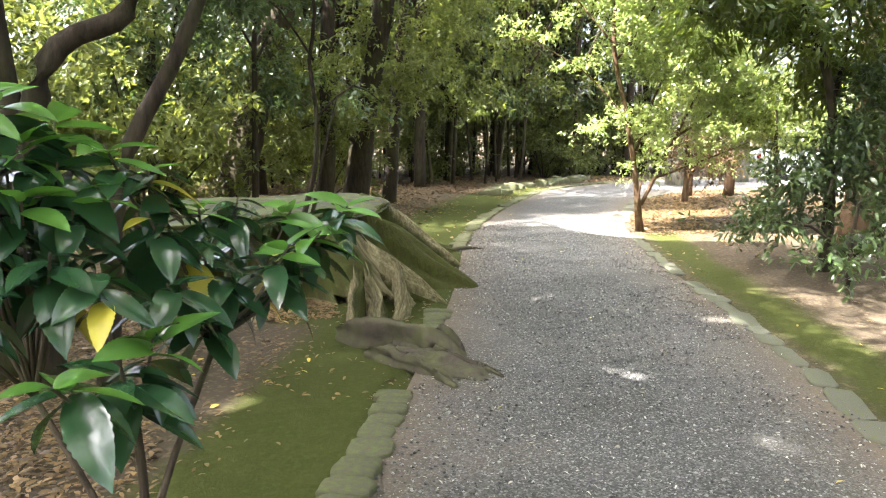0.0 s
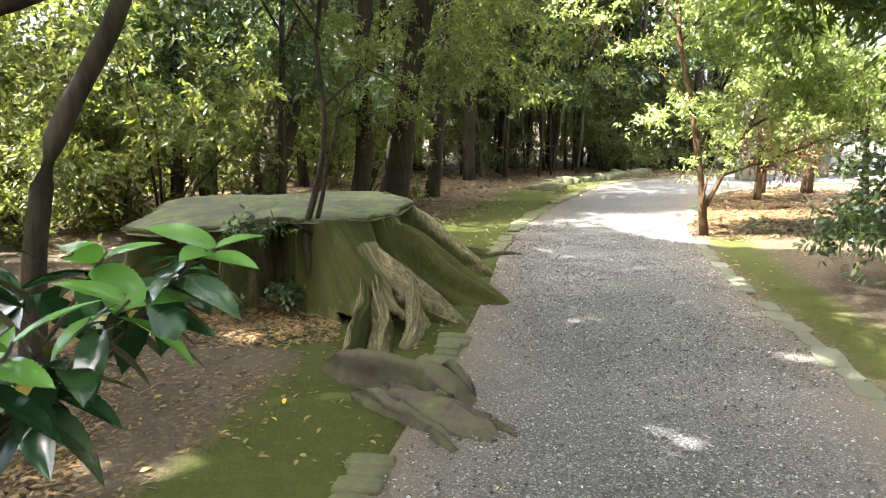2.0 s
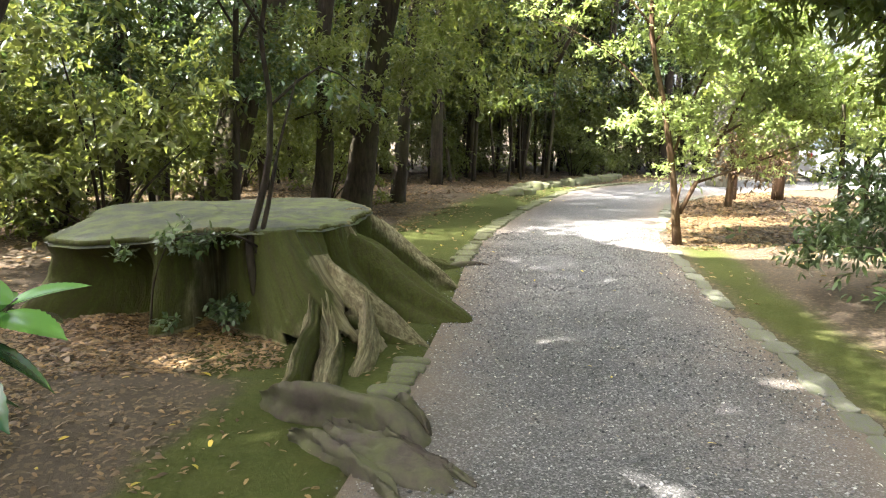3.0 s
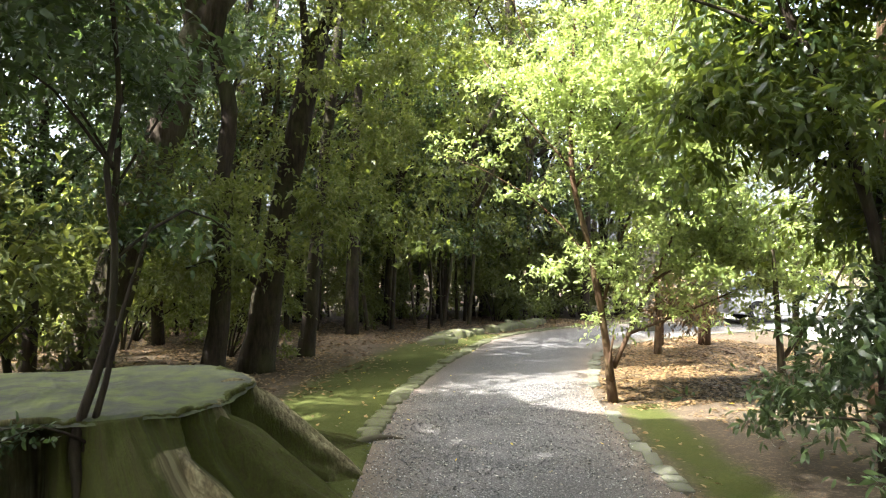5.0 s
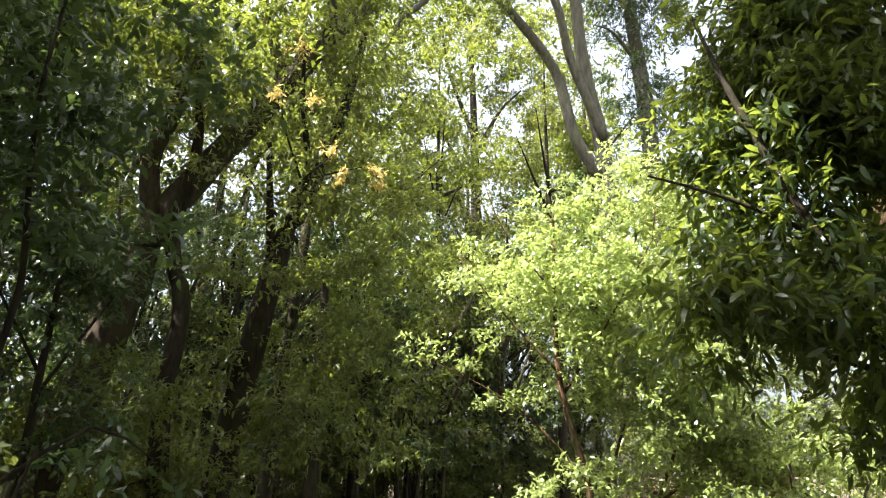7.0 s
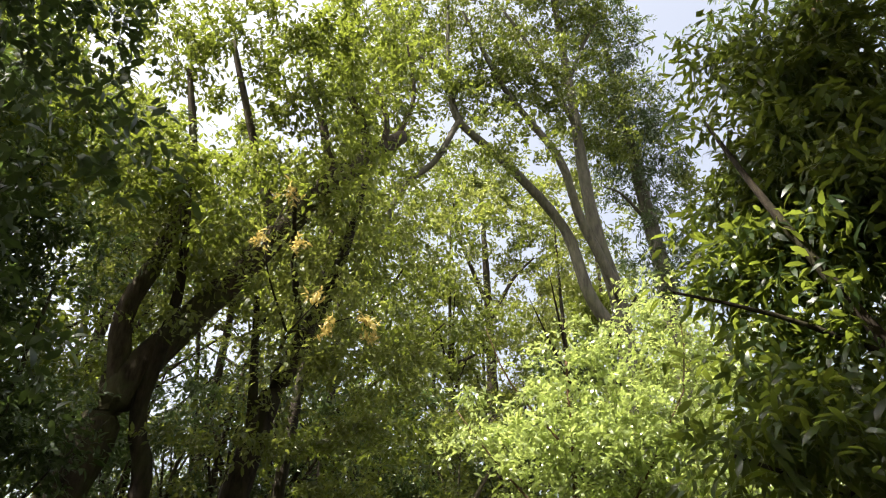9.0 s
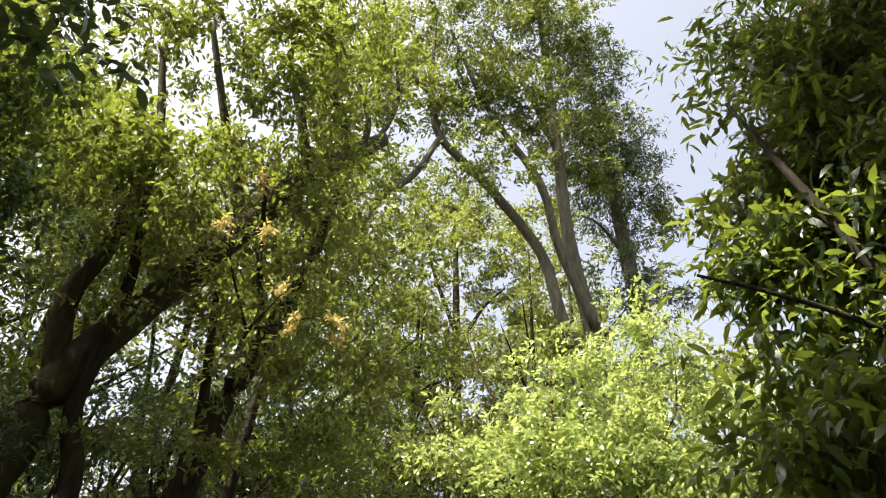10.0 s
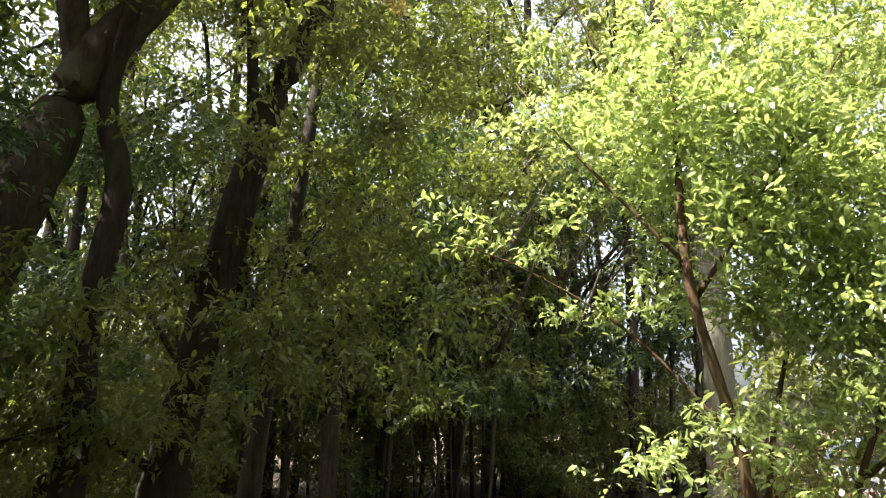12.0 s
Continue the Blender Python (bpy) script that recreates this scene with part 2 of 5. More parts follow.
def tube_into(bm, pts, sides=9, rough=0.06, step=0.25, flat=1.0, cap=True, freq=2.2):
    """A limb along points (x, y, z, radius), lumpy, with a closed end."""
    line = smooth_line(pts, step)
    up = Vector((0.13, 0.31, 1)).normalized()
    rings = []
    for i, row in enumerate(line):
        c, r = Vector(row[:3]), max(0.002, row[3])
        d = Vector(line[min(i + 1, len(line) - 1)][:3]) - Vector(line[max(i - 1, 0)][:3])
        d.normalize()
        ref = up if abs(d.z) < 0.95 else Vector((1, 0.2, 0))
        s = d.cross(ref).normalized()
        u = s.cross(d).normalized()
        ring = []
        for k in range(sides):
            a = 2 * math.pi * k / sides
            q = s * math.cos(a) + u * (math.sin(a) * flat)
            w = 1 + rough * 2.2 * noise.noise((c * freq) + q * 1.3) + rough * noise.noise((c * freq * 4) + q * 4)
            ring.append(bm.verts.new(c + q * (r * w)))
        rings.append(ring)
    for a, b in zip(rings, rings[1:]):
        for k in range(sides):
            f = bm.faces.new((a[k], a[(k + 1) % sides], b[(k + 1) % sides], b[k]))
            f.smooth = True
    if cap:
        bm.faces.new(list(reversed(rings[0])))
        bm.faces.new(rings[-1])


LEAF_V = np.array([(0, 0, 0), (0.3, 0.42, 0.07), (0.3, -0.42, 0.07), (0.68, 0.38, 0.03), (0.68, -0.38, 0.03), (1, 0, -0.1)])
LEAF_T = np.array([(0, 2, 1), (1, 2, 4), (1, 4, 3), (3, 4, 5)])

FAR_V = np.array([(0, 0, 0), (0.45, 0.5, 0.06), (0.45, -0.5, 0.06), (1, 0, -0.05)])
FAR_T = np.array([(0, 3, 1), (0, 2, 3)])


def leaves(pos, way, normal, length, width, simple=False):
    """Leaf blades at pos, pointing along way, as vertices and triangles."""
    LV, LT = (FAR_V, FAR_T) if simple else (LEAF_V, LEAF_T)
    way = way / np.linalg.norm(way, axis=1, keepdims=True)
    side = np.cross(normal, way)
    side /= np.linalg.norm(side, axis=1, keepdims=True) + 1e-9
    nrm = np.cross(way, side)
    L, W = length[:, None, None], width[:, None, None]
    v = pos[:, None, :] + L * LV[None, :, 0:1] * way[:, None, :] + W * LV[None, :, 1:2] * side[:, None, :] + L * LV[None, :, 2:3] * nrm[:, None, :]
    t = (np.arange(len(pos))[:, None, None] * len(LV) + LT[None]).reshape(-1, 3)
    return v.reshape(-1, 3), t


# canopy gaps cut to place sun flecks: centre and half sizes on the ground
GAPS = [(1.9, 2.9, 0.12, 0.06), (3.0, 4.4, 0.16, 0.06), (3.35, 4.65, 0.1, 0.08), (2.2, 4.6, 0.1, 0.05), (3.5, 7.1, 0.35, 0.07), (3.1, 6.0, 0.3, 0.06), (4.0, 8.0, 0.3, 0.08), (4.3, 7.3, 0.3, 0.07), (4.8, 8.8, 0.4, 0.1), (5.7, 10.1, 0.9, 0.16), (6.3, 10.5, 0.7, 0.1), (6.7, 11.1, 0.9, 0.18), (7.7, 12.5, 0.9, 0.2), (2.45, 3.57, 0.2, 0.22), (2.5, 2.55, 0.2, 0.1), (2.95, 5.65, 0.3, 0.1), (3.4, 6.5, 0.35, 0.09),
        (0.26, 3.98, 0.26, 0.16), (0.8, 4.6, 0.25, 0.12), (0.5, 5.75, 0.22, 0.1), (-0.27, 4.07, 0.2, 0.16), (0.1, 3.4, 0.14, 0.08), (3.85, 8.5, 0.25, 0.12), (8.0, 9.4, 1.6, 0.6),
        (3.95, 16.2, 0.9, 0.4), (5.0, 13.8, 0.5, 0.15), (9.5, 9.0, 1.2, 0.7), (9.5, 17.0, 1.2, 0.5),
        (3.32, 6.8, 0.25, 0.05), (3.96, 7.59, 0.35, 0.08), (3.28, 4.26, 0.2, 0.06), (3.96, 4.52, 0.12, 0.06), (3.71, 8.54, 0.15, 0.1), (2.5, 4.78, 0.15, 0.04), (3.43, 5.05, 0.2, 0.05), (3.37, 3.95, 0.18, 0.06), (2.36, 3.42, 0.2, 0.1), (0.01, 3.69, 0.12, 0.08), (5.12, 13.86, 0.4, 0.1), (7.48, 13.41, 0.5, 0.12)]
# leaves that would shade these crowns are cut out of the canopy
LIT = [(6.8, 9.3, 3.0, 3.4, 2.0), (4.9, 6.4, 4.5, 0.5, 0.9), (-2.6, 11.0, 1.8, 2.8, 1.8), (3.3, 11.3, 5.6, 1.6, 0.7)]   # crowns that stand in the sun: centre, half sizes across


def in_sun_gap(p):
    """Which points would shade a gap or a sunlit crown."""
    w = np.array(SUN_WAY)
    g = p - p[:, 2:3] / w[2] * w
    hit = np.zeros(len(p), bool)
    for x, y, a, b in GAPS:
        hit |= (p[:, 2] > (3.4 if x > 1.2 else 1.8)) & (((g[:, 0] - x) / (a + 0.06)) ** 2 + ((g[:, 1] - y) / (b + 0.06)) ** 2 < 0.75 + 0.8 * np.sin(g[:, 0] * 15 + 2.0 * np.sin(g[:, 1] * 9)) + 0.8 * np.sin(g[:, 1] * 37 - g[:, 0] * 19 + 2.0 * np.sin(g[:, 0] * 11)))
    for x, y, z, a, b in LIT:
        q = p - (p[:, 2:3] - z) / w[2] * w
        hit |= (((q[:, 0] - x) / a) ** 2 + ((q[:, 1] - y) / b) ** 2 < 1) & (p[:, 2] > z + 2.2)
    return hit


def crown_mesh(name, blobs, count, size, material, sprig=9, droop=0.25, slim=0.42, spread=2.6, gaps=True, lay=0.6, origin=(0, 0, 0), simple=False, clump=0.32, per=7):
    """Leaves in sprigs through blobs (x, y, z, rx, ry, rz); thin towards the edge, with gaps between the sprigs."""
    b = np.array(blobs, float)
    vol = b[:, 3] * b[:, 4] * b[:, 5]
    n = max(1, count // sprig)
    g = max(1, n // per)
    which = rng.choice(len(b), g, p=vol / vol.sum())
    d = rng.normal(size=(g, 3))
    d /= np.linalg.norm(d, axis=1, keepdims=True)
    c = b[which, :3] + d * b[which, 3:] * (rng.random(g) ** 0.42)[:, None] * (1 + 0.25 * np.sin(d[:, :1] * 7 + d[:, 2:] * 5 + which[:, None]))
    home = rng.integers(0, g, n)
    e = rng.normal(size=(n, 3))
    c = c[home] + e * np.array((1, 1, 0.55)) * (clump * rng.uniform(0.4, 1.1, g)[home] * 0.6)[:, None]
    d = d[home] * 0.6 + e * 0.5
    d /= np.linalg.norm(d, axis=1, keepdims=True)
    out = d * np.array((1, 1, 0.35)) + rng.normal(size=(n, 3)) * 0.45
    out[:, 2] -= droop
    out /= np.linalg.norm(out, axis=1, keepdims=True)
    along = np.linspace(-0.5, 0.5, sprig)
    pos = c[:, None, :] + out[:, None, :] * (along * size * spread)[None, :, None]
    fan = rng.normal(size=(n, sprig, 3)) * 0.75
    way = out[:, None, :] * 0.75 + fan
    way[:, :, 2] -= droop * 0.6
    nrm = rng.normal(size=(n, sprig, 3)) * (1 - lay) + np.array((0, 0, 1.0)) * lay
    pos, way, nrm = pos.reshape(-1, 3), way.reshape(-1, 3), nrm.reshape(-1, 3)
    pos += rng.normal(size=pos.shape) * size * 0.2
    keep = pos[:, 2] + origin[2] > 0.04
    if gaps:
        keep &= ~in_sun_gap(pos + np.array(origin))
    pos, way, nrm = pos[keep], way[keep], nrm[keep]
    ln = size * rng.uniform(0.6, 1.25, len(pos))
    v, t = leaves(pos, way, nrm, ln, ln * slim, simple)
    return quick_mesh(name, v, t, material)


def crown(parent, blobs, count, size, material, name="crown", **kw):
    ob = new(name, crown_mesh(name, blobs, count, size, material, origin=tuple(parent.location), **kw))
    ob.parent = parent
    return ob


def limbs(parent, name, lines, material, sides=9, rough=0.06, step=0.25, label=""):
    bm = bmesh.new()
    for pts in lines:
        tube_into(bm, pts, sides, rough, step)
    return part(name, bm, material, parent, label)


# ---- ground ----
LEFT = [(-6.5, -12), (-3.4, -5.5), (-1.75, -2.0), (-0.55, 0.4), (0.2, 2.0), (0.62, 2.75), (1.1, 3.74), (1.79, 5.1), (2.4, 6.4), (2.95, 7.7), (3.55, 9.05), (4.65, 11.0), (6.36, 13.45), (8.55, 16.1), (11.2, 17.7), (15, 18.6), (26, 19.6)]
RIGHT = [(-4.0, -13), (-0.6, -6.0), (1.0, -2.4), (2.2, 0.5), (3.1, 2.4), (3.54, 3.23), (3.92, 4.07), (4.43, 5.3), (5.05, 6.8), (5.76, 8.3), (6.5, 9.7), (7.7, 11.5), (9.3, 13.4), (11.6, 14.8), (16, 15.8), (27, 16.6)]


def edge_line(pts, k):
    line = smooth_line([(x, y, 0) for x, y in pts], 0.1)[:, :2]
    s = np.concatenate([[0], np.cumsum(np.linalg.norm(np.diff(line, axis=0), axis=1))])
    u = np.linspace(0, s[-1], k)
    return np.stack([np.interp(u, s, line[:, 0]), np.interp(u, s, line[:, 1])], 1)


LL, RR = edge_line(LEFT, 420), edge_line(RIGHT, 420)


def nearest(p, line):
    """Distance from points to a line, and the side: positive to its right."""
    d = np.full(len(p), 1e9)
    sgn = np.ones(len(p))
    a, b = line[:-1], line[1:]
    for i in range(0, len(a), 2):
        j = min(i + 1, len(b) - 1)
        ab = b[j] - a[i]
        t = np.clip(((p - a[i]) @ ab) / (ab @ ab), 0, 1)
        q = a[i] + t[:, None] * ab
        dd = np.linalg.norm(p - q, axis=1)
        m = dd < d
        d[m] = dd[m]
        sgn[m] = np.sign(ab[1] * (p[m, 0] - a[i, 0]) - ab[0] * (p[m, 1] - a[i, 1]))
    return d * sgn


def path_sides(p):
    return nearest(p, LL), -nearest(p, RR)      # how far inside the left edge, inside the right edge


def ground_height(p, inside):
    h = np.array([0.05 * noise.noise((x * 0.5, y * 0.5, 0)) + 0.018 * noise.noise((x * 3, y * 3, 5)) for x, y in p])
    h *= np.clip(np.maximum(-inside, 0.05), 0, 1)
    return np.where(inside > 0, -0.06, h)


def moss_share(p, dl, dr):
    """Moss beside both edges of the path; bare soil and leaves elsewhere."""
    x, y = p[:, 0], p[:, 1]
    left, right = -dl, -dr
    m = np.zeros(len(p))
    near = np.exp(-((left - 0.45) / 0.5) ** 2) * (left > -0.1) * (y > 0.5) * (y < 7)
    near = np.maximum(near, np.exp(-(((x - 0.95) / 0.45) ** 2 + ((y - 5.9) / 0.7) ** 2)))
    far = np.exp(-((left - 0.6) / 0.9) ** 2) * (left > -0.1) * (y >= 6) * (y < 17)
    rt = 0.62 * np.exp(-((right - 0.45) / 0.42) ** 2) * (right > -0.1) * (y < 9.0)
    return np.clip(np.maximum.reduce([m, near, far, rt]), 0, 1)


def build_ground():
    xs = np.concatenate([[-900, -200, -60, -30, -18], np.arange(-11, 17, 0.14), [20, 30, 60, 200, 900]])
    ys = np.concatenate([[-900, -200, -60, -30, -14], np.arange(-4, 24, 0.14), [27, 35, 60, 200, 900]])
    gx, gy = np.meshgrid(xs, ys)
    p = np.stack([gx.ravel(), gy.ravel()], 1)
    dl, dr = path_sides(p)
    inside = np.minimum(dl, dr)
    far = np.abs(p - np.array((3, 9))).max(1) > 15.5
    h = ground_height(p, np.where(far, -1, inside - 0.02))
    h[far & (inside > -2)] = -0.07
    nx = len(xs)
    idx = np.arange(len(p)).reshape(len(ys), nx)
    q = np.stack([idx[:-1, :-1], idx[:-1, 1:], idx[1:, 1:], idx[1:, :-1]], -1).reshape(-1, 4)
    ob = mesh_ob("ground", np.column_stack([p, h]).tolist(), q.tolist(), GROUND, None, True)
    at = ob.data.attributes.new("moss", "FLOAT", "POINT")
    at.data.foreach_set("value", np.where(far, 0, moss_share(p, dl, dr)).astype(np.float32))
    tagged(ob, "brown forest soil with moss beside the path", "ground", kind="structure")


build_ground()


def build_path():
    k = 22
    u = np.linspace(0, 1, k)
    v = LL[:, None, :] * (1 - u)[None, :, None] + RR[:, None, :] * u[None, :, None]
    p = v.reshape(-1, 2)
    z = np.array([0.012 + 0.012 * noise.noise((x * 1.3, y * 1.3, 2)) + 0.006 * noise.noise((x * 9, y * 9, 2)) for x, y in p])
    e = np.tile(np.exp(-np.minimum(u, 1 - u) * 9), len(LL))
    idx = np.arange(len(p)).reshape(len(LL), k)
    q = np.stack([idx[:-1, :-1], idx[:-1, 1:], idx[1:, 1:], idx[1:, :-1]], -1).reshape(-1, 4)
    ob = mesh_ob("path", np.column_stack([p, z]).tolist(), q.tolist(), GRAVEL, None, True)
    at = ob.data.attributes.new("edge", "FLOAT", "POINT")
    at.data.foreach_set("value", e.astype(np.float32))
    tagged(ob, "grey gravel footpath with worn earthy edges", "path", kind="structure")


build_path()


# ---- the old stump ----
def wrap(a):
    return (a + math.pi) % (2 * math.pi) - math.pi


STUMP_AT = Vector((0.75, 7.5, 0))
# angle in degrees, reach beyond the rim, half width in degrees, steepness
ROOTS = [(-66, 0.98, 13, 1.15), (-34, 0.6, 9, 1.5), (2, 0.3, 9, 1.2), (31, 0.9, 8, 2.6), (60, 0.5, 14, 2.0), (105, 0.5, 16, 2.0), (150, 0.4, 14, 2), (195, 0.4, 12, 2), (-113, 0.16, 6, 1.6), (-50, 0.35, 7, 1.3)]


def stump_side(a, h):
    """Outer radius at angle a (radians) and height share h."""
    d = math.degrees(a)
    r = 1.08 + 0.07 * math.cos(a) + 0.06 * math.cos(2 * a) + 0.03 * math.sin(5 * a + 1) + 0.05 * (1 - h)
    for c, reach, wide, steep in ROOTS:
        k = abs(wrap(math.radians(d - c))) / math.radians(wide)
        r += reach * math.exp(-k ** 1.7 * (0.7 + 0.7 * h)) * (1 - h) ** steep
        r += 0.05 * math.exp(-k * k) * h
    r += 0.26 * math.exp(-(wrap(math.radians(d + 152)) / 0.42) ** 2)
    for c, deep, wide in ((-94, 0.62, 8), (-131, 0.6, 9), (-146, 0.6, 12), (-15, 0.5, 7), (-49, 0.16, 3), (-79, 0.16, 3), (20, 0.2, 4), (-24, 0.12, 2.5)):
        k = wrap(math.radians(d - c)) / math.radians(wide)
        r -= deep * math.exp(-k * k) * (1 - h ** 6 * 0.97)
    return r


def rim_height(a):
    return 0.72 + 0.03 * math.sin(3 * a) + 0.02 * noise.noise((math.cos(a) * 3, math.sin(a) * 3, 6)) - 0.09 * max(0, -math.cos(a - 0.5))


def build_stump():
    base = thing("tree_stump", STUMP_AT, "huge sawn mossy old stump with flaring hollow roots", "tree stump")
    na, nh, top = 420, 40, 0.72
    v, f, bare, way = [], [], [], []
    for j in range(nh):
        h = j / (nh - 1)
        for i in range(na):
            a = 2 * math.pi * i / na
            r = stump_side(a, h)
            p = Vector((r * math.cos(a), r * math.sin(a), -0.03 + (rim_height(a) + 0.03) * h))
            w = noise.noise((a * 10, h * 1.0, 3)) * 0.06 + noise.noise((a * 26, h * 1.5, 9)) * 0.035 + noise.noise(p * 8) * 0.025 + noise.noise(p * 22) * 0.01
            p += Vector((math.cos(a), math.sin(a), 0.1)) * w * (1 if h < 0.99 else 0.5)
            v.append(p)
            way += [math.sin(a) * 1.2, math.cos(a) * 1.2, math.hypot(r - 1.1, top * h)]
            d = math.degrees(a)
            ridge = sum(math.exp(-(math.degrees(wrap(math.radians(d - c))) / s) ** 2) * g for c, s, g in ((-34, 4, 0.35), (-56, 7, 0.6 * (h < 0.75)), (-64, 11, 0.55 * max(0, 1 - h / 0.45)), (5, 6, 0.75), (-34, 10, 0.7 * (h < 0.14)), (-95, 14, 0.25)))
            bare.append(ridge + 0.25 * (h < 0.06))
    for j in range(nh - 1):
        for i in range(na):
            k = (i + 1) % na
            q = (j * na + i, j * na + k, (j + 1) * na + k, (j + 1) * na + i)
            c = sum((v[x] for x in q), Vector()) / 4
            a, h = math.degrees(wrap(2 * math.pi * (i + 0.5) / na)), (j + 0.5) / nh
            wob = 0.25 * noise.noise(c * 9)
            rot = any(((a - ca) / wa) ** 2 + ((h - ch) / wh) ** 2 < 1 + wob * 2 for ca, ch, wa, wh in ((-61, 0.26, 2.4, 0.11), (-67, 0.1, 2.6, 0.12), (-75, 0.06, 1.3, 0.1), (-57, 0.03, 1.2, 0.06)))
            if not rot:
                f.append(q)
    body = mesh_ob("body", [tuple(p) for p in v], f, STUMP, base, True, "mossy bark and root flare")
    at = body.data.attributes.new("bare", "FLOAT", "POINT")
    at.data.foreach_set("value", bare)
    body.data.attributes.new("along", "FLOAT_VECTOR", "POINT").data.foreach_set("vector", way)
    s = body.modifiers.new("thickness", "SOLIDIFY")
    s.thickness, s.offset = 0.035, -1
    # buttress roots running out from the flare: rows x, y, crest height, half width; then where the wood is worn bare
    for rows, bare_at, bare_wide, label in (
            ([(1.3, 7.1, 0.5, 0.16), (1.56, 6.96, 0.68, 0.17), (1.88, 6.76, 0.57, 0.18), (2.13, 6.58, 0.36, 0.2), (2.36, 6.4, 0.18, 0.19), (2.5, 6.29, 0.09, 0.14), (2.6, 6.22, -0.02, 0.06)], 2.0, 0.3, "mossy buttress root"),
            ([(1.5, 7.55, 0.5, 0.12), (1.84, 7.53, 0.74, 0.13), (2.1, 7.52, 0.65, 0.14), (2.34, 7.48, 0.45, 0.17), (2.58, 7.42, 0.24, 0.15), (2.74, 7.37, 0.1, 0.1), (2.84, 7.33, -0.02, 0.04)], -0.12, 0.5, "buttress root with a bare pale crest"),
            ([(1.7, 8.0, 0.6, 0.16), (2.1, 8.12, 0.42, 0.17), (2.5, 8.2, 0.22, 0.16), (2.9, 8.25, 0.1, 0.12), (3.2, 8.25, -0.02, 0.05)], 2.0, 0.3, "low mossy buttress root"),
            ([(1.3, 6.72, 0.6, 0.12), (1.5, 6.4, 0.52, 0.11), (1.68, 6.08, 0.38, 0.1), (1.84, 5.93, 0.22, 0.09), (1.99, 5.85, 0.09, 0.07), (2.1, 5.8, -0.02, 0.04)], 0.3, 0.38, "root worn down to pale bare wood"),
            ([(1.7, 6.0, 0.34, 0.06), (1.68, 5.8, 0.24, 0.065), (1.6, 5.55, 0.14, 0.06), (1.52, 5.33, 0.05, 0.06), (1.48, 5.22, -0.02, 0.03)], 0.0, 0.8, "bare tongue of root between two holes"),
            ([(1.38, 6.35, 0.46, 0.1), (1.32, 5.95, 0.3, 0.075), (1.24, 5.55, 0.2, 0.065), (1.12, 5.15, 0.14, 0.06), (1.02, 4.9, 0.06, 0.05), (0.98, 4.8, -0.02, 0.03)], 0.5, 0.35, "split mossy root"),
            ([(1.42, 6.1, 0.34, 0.1), (1.4, 5.7, 0.2, 0.08), (1.34, 5.3, 0.14, 0.075), (1.26, 4.95, 0.07, 0.06), (1.22, 4.8, -0.02, 0.03)], 0.3, 0.7, "split mossy root")):
        line, sec = smooth_line(rows, 0.035), 26
        fv, ff, fb, fw = [], [], [], []
        for i, (x, y, z, w) in enumerate(line):
            d = line[min(i + 1, len(line) - 1)] - line[max(i - 1, 0)]
            side = Vector((d[1], -d[0], 0)).normalized()
            for k in range(sec):
                u = 2 * k / (sec - 1) - 1
                groove = noise.noise((u * 5.5, i * 0.045, x)) * 0.9 + noise.noise((u * 14, i * 0.09, y)) * 0.5
                drop = abs(u) ** 2.0
                across = w * (math.copysign(abs(u) ** 0.8, u) * (1 + 0.3 * drop)) + 0.03 * noise.noise((i * 0.12, 4, y))
                high = -0.05 + (max(z, 0) + 0.05) * (1 - drop) + min(z, 0) + groove * 0.045 * min(1, max(z, 0.03) * 6)
                p = Vector((x, y, high)) + side * (across + groove * 0.03 * u)
                fv.append(tuple(p - STUMP_AT))
                fw += [u * 0.3, x, i * 0.035]
                fb.append(0.85 * math.exp(-((u - bare_at) / bare_wide) ** 2) + 0.15 * noise.noise((u * 6, i * 0.06, 3)))
        for i in range(len(line) - 1):
            for k in range(sec - 1):
                ff.append((i * sec + k, i * sec + k + 1, (i + 1) * sec + k + 1, (i + 1) * sec + k))
        ff.append(tuple(range((len(line) - 1) * sec, len(line) * sec)))
        fin = mesh_ob("buttress_root", fv, ff, STUMP, base, True, label)
        at = fin.data.attributes.new("bare", "FLOAT", "POINT")
        at.data.foreach_set("value", fb)
        fin.data.attributes.new("along", "FLOAT_VECTOR", "POINT").data.foreach_set("vector", fw)
    # the sawn top: rings from the rim to the middle
    tv, tf, rings = [], [], 22
    for j in range(rings):
        g = 1 - j / rings
        for i in range(na // 2):
            a = 2 * math.pi * i / (na // 2)
            r = (stump_side(a, 1.0) + 0.012 + 0.06 * noise.noise((a * 10, 1.0, 3)) * 0.5) * g
            x, y = r * math.cos(a), r * math.sin(a)
            worn = 0.05 * noise.noise((x * 1.6, y * 1.6, 1)) + 0.018 * noise.noise((x * 9, y * 3, 1)) + 0.01 * noise.noise((x * 25, y * 6, 1))
            tv.append((x, y, rim_height(a) * g ** 2 + 0.715 * (1 - g ** 2) + worn * (1 - g ** 3) + (0.014 if j else -0.02)))
    m = na // 2
    for j in range(rings - 1):
        for i in range(m):
            k = (i + 1) % m
            tf.append((j * m + i, j * m + k, (j + 1) * m + k, (j + 1) * m + i))
    tf.append(tuple((rings - 1) * m + i for i in range(m)))
    mesh_ob("sawn_top", tv, tf, STUMPTOP, base, True, "weathered grey-green sawn top")


build_stump()


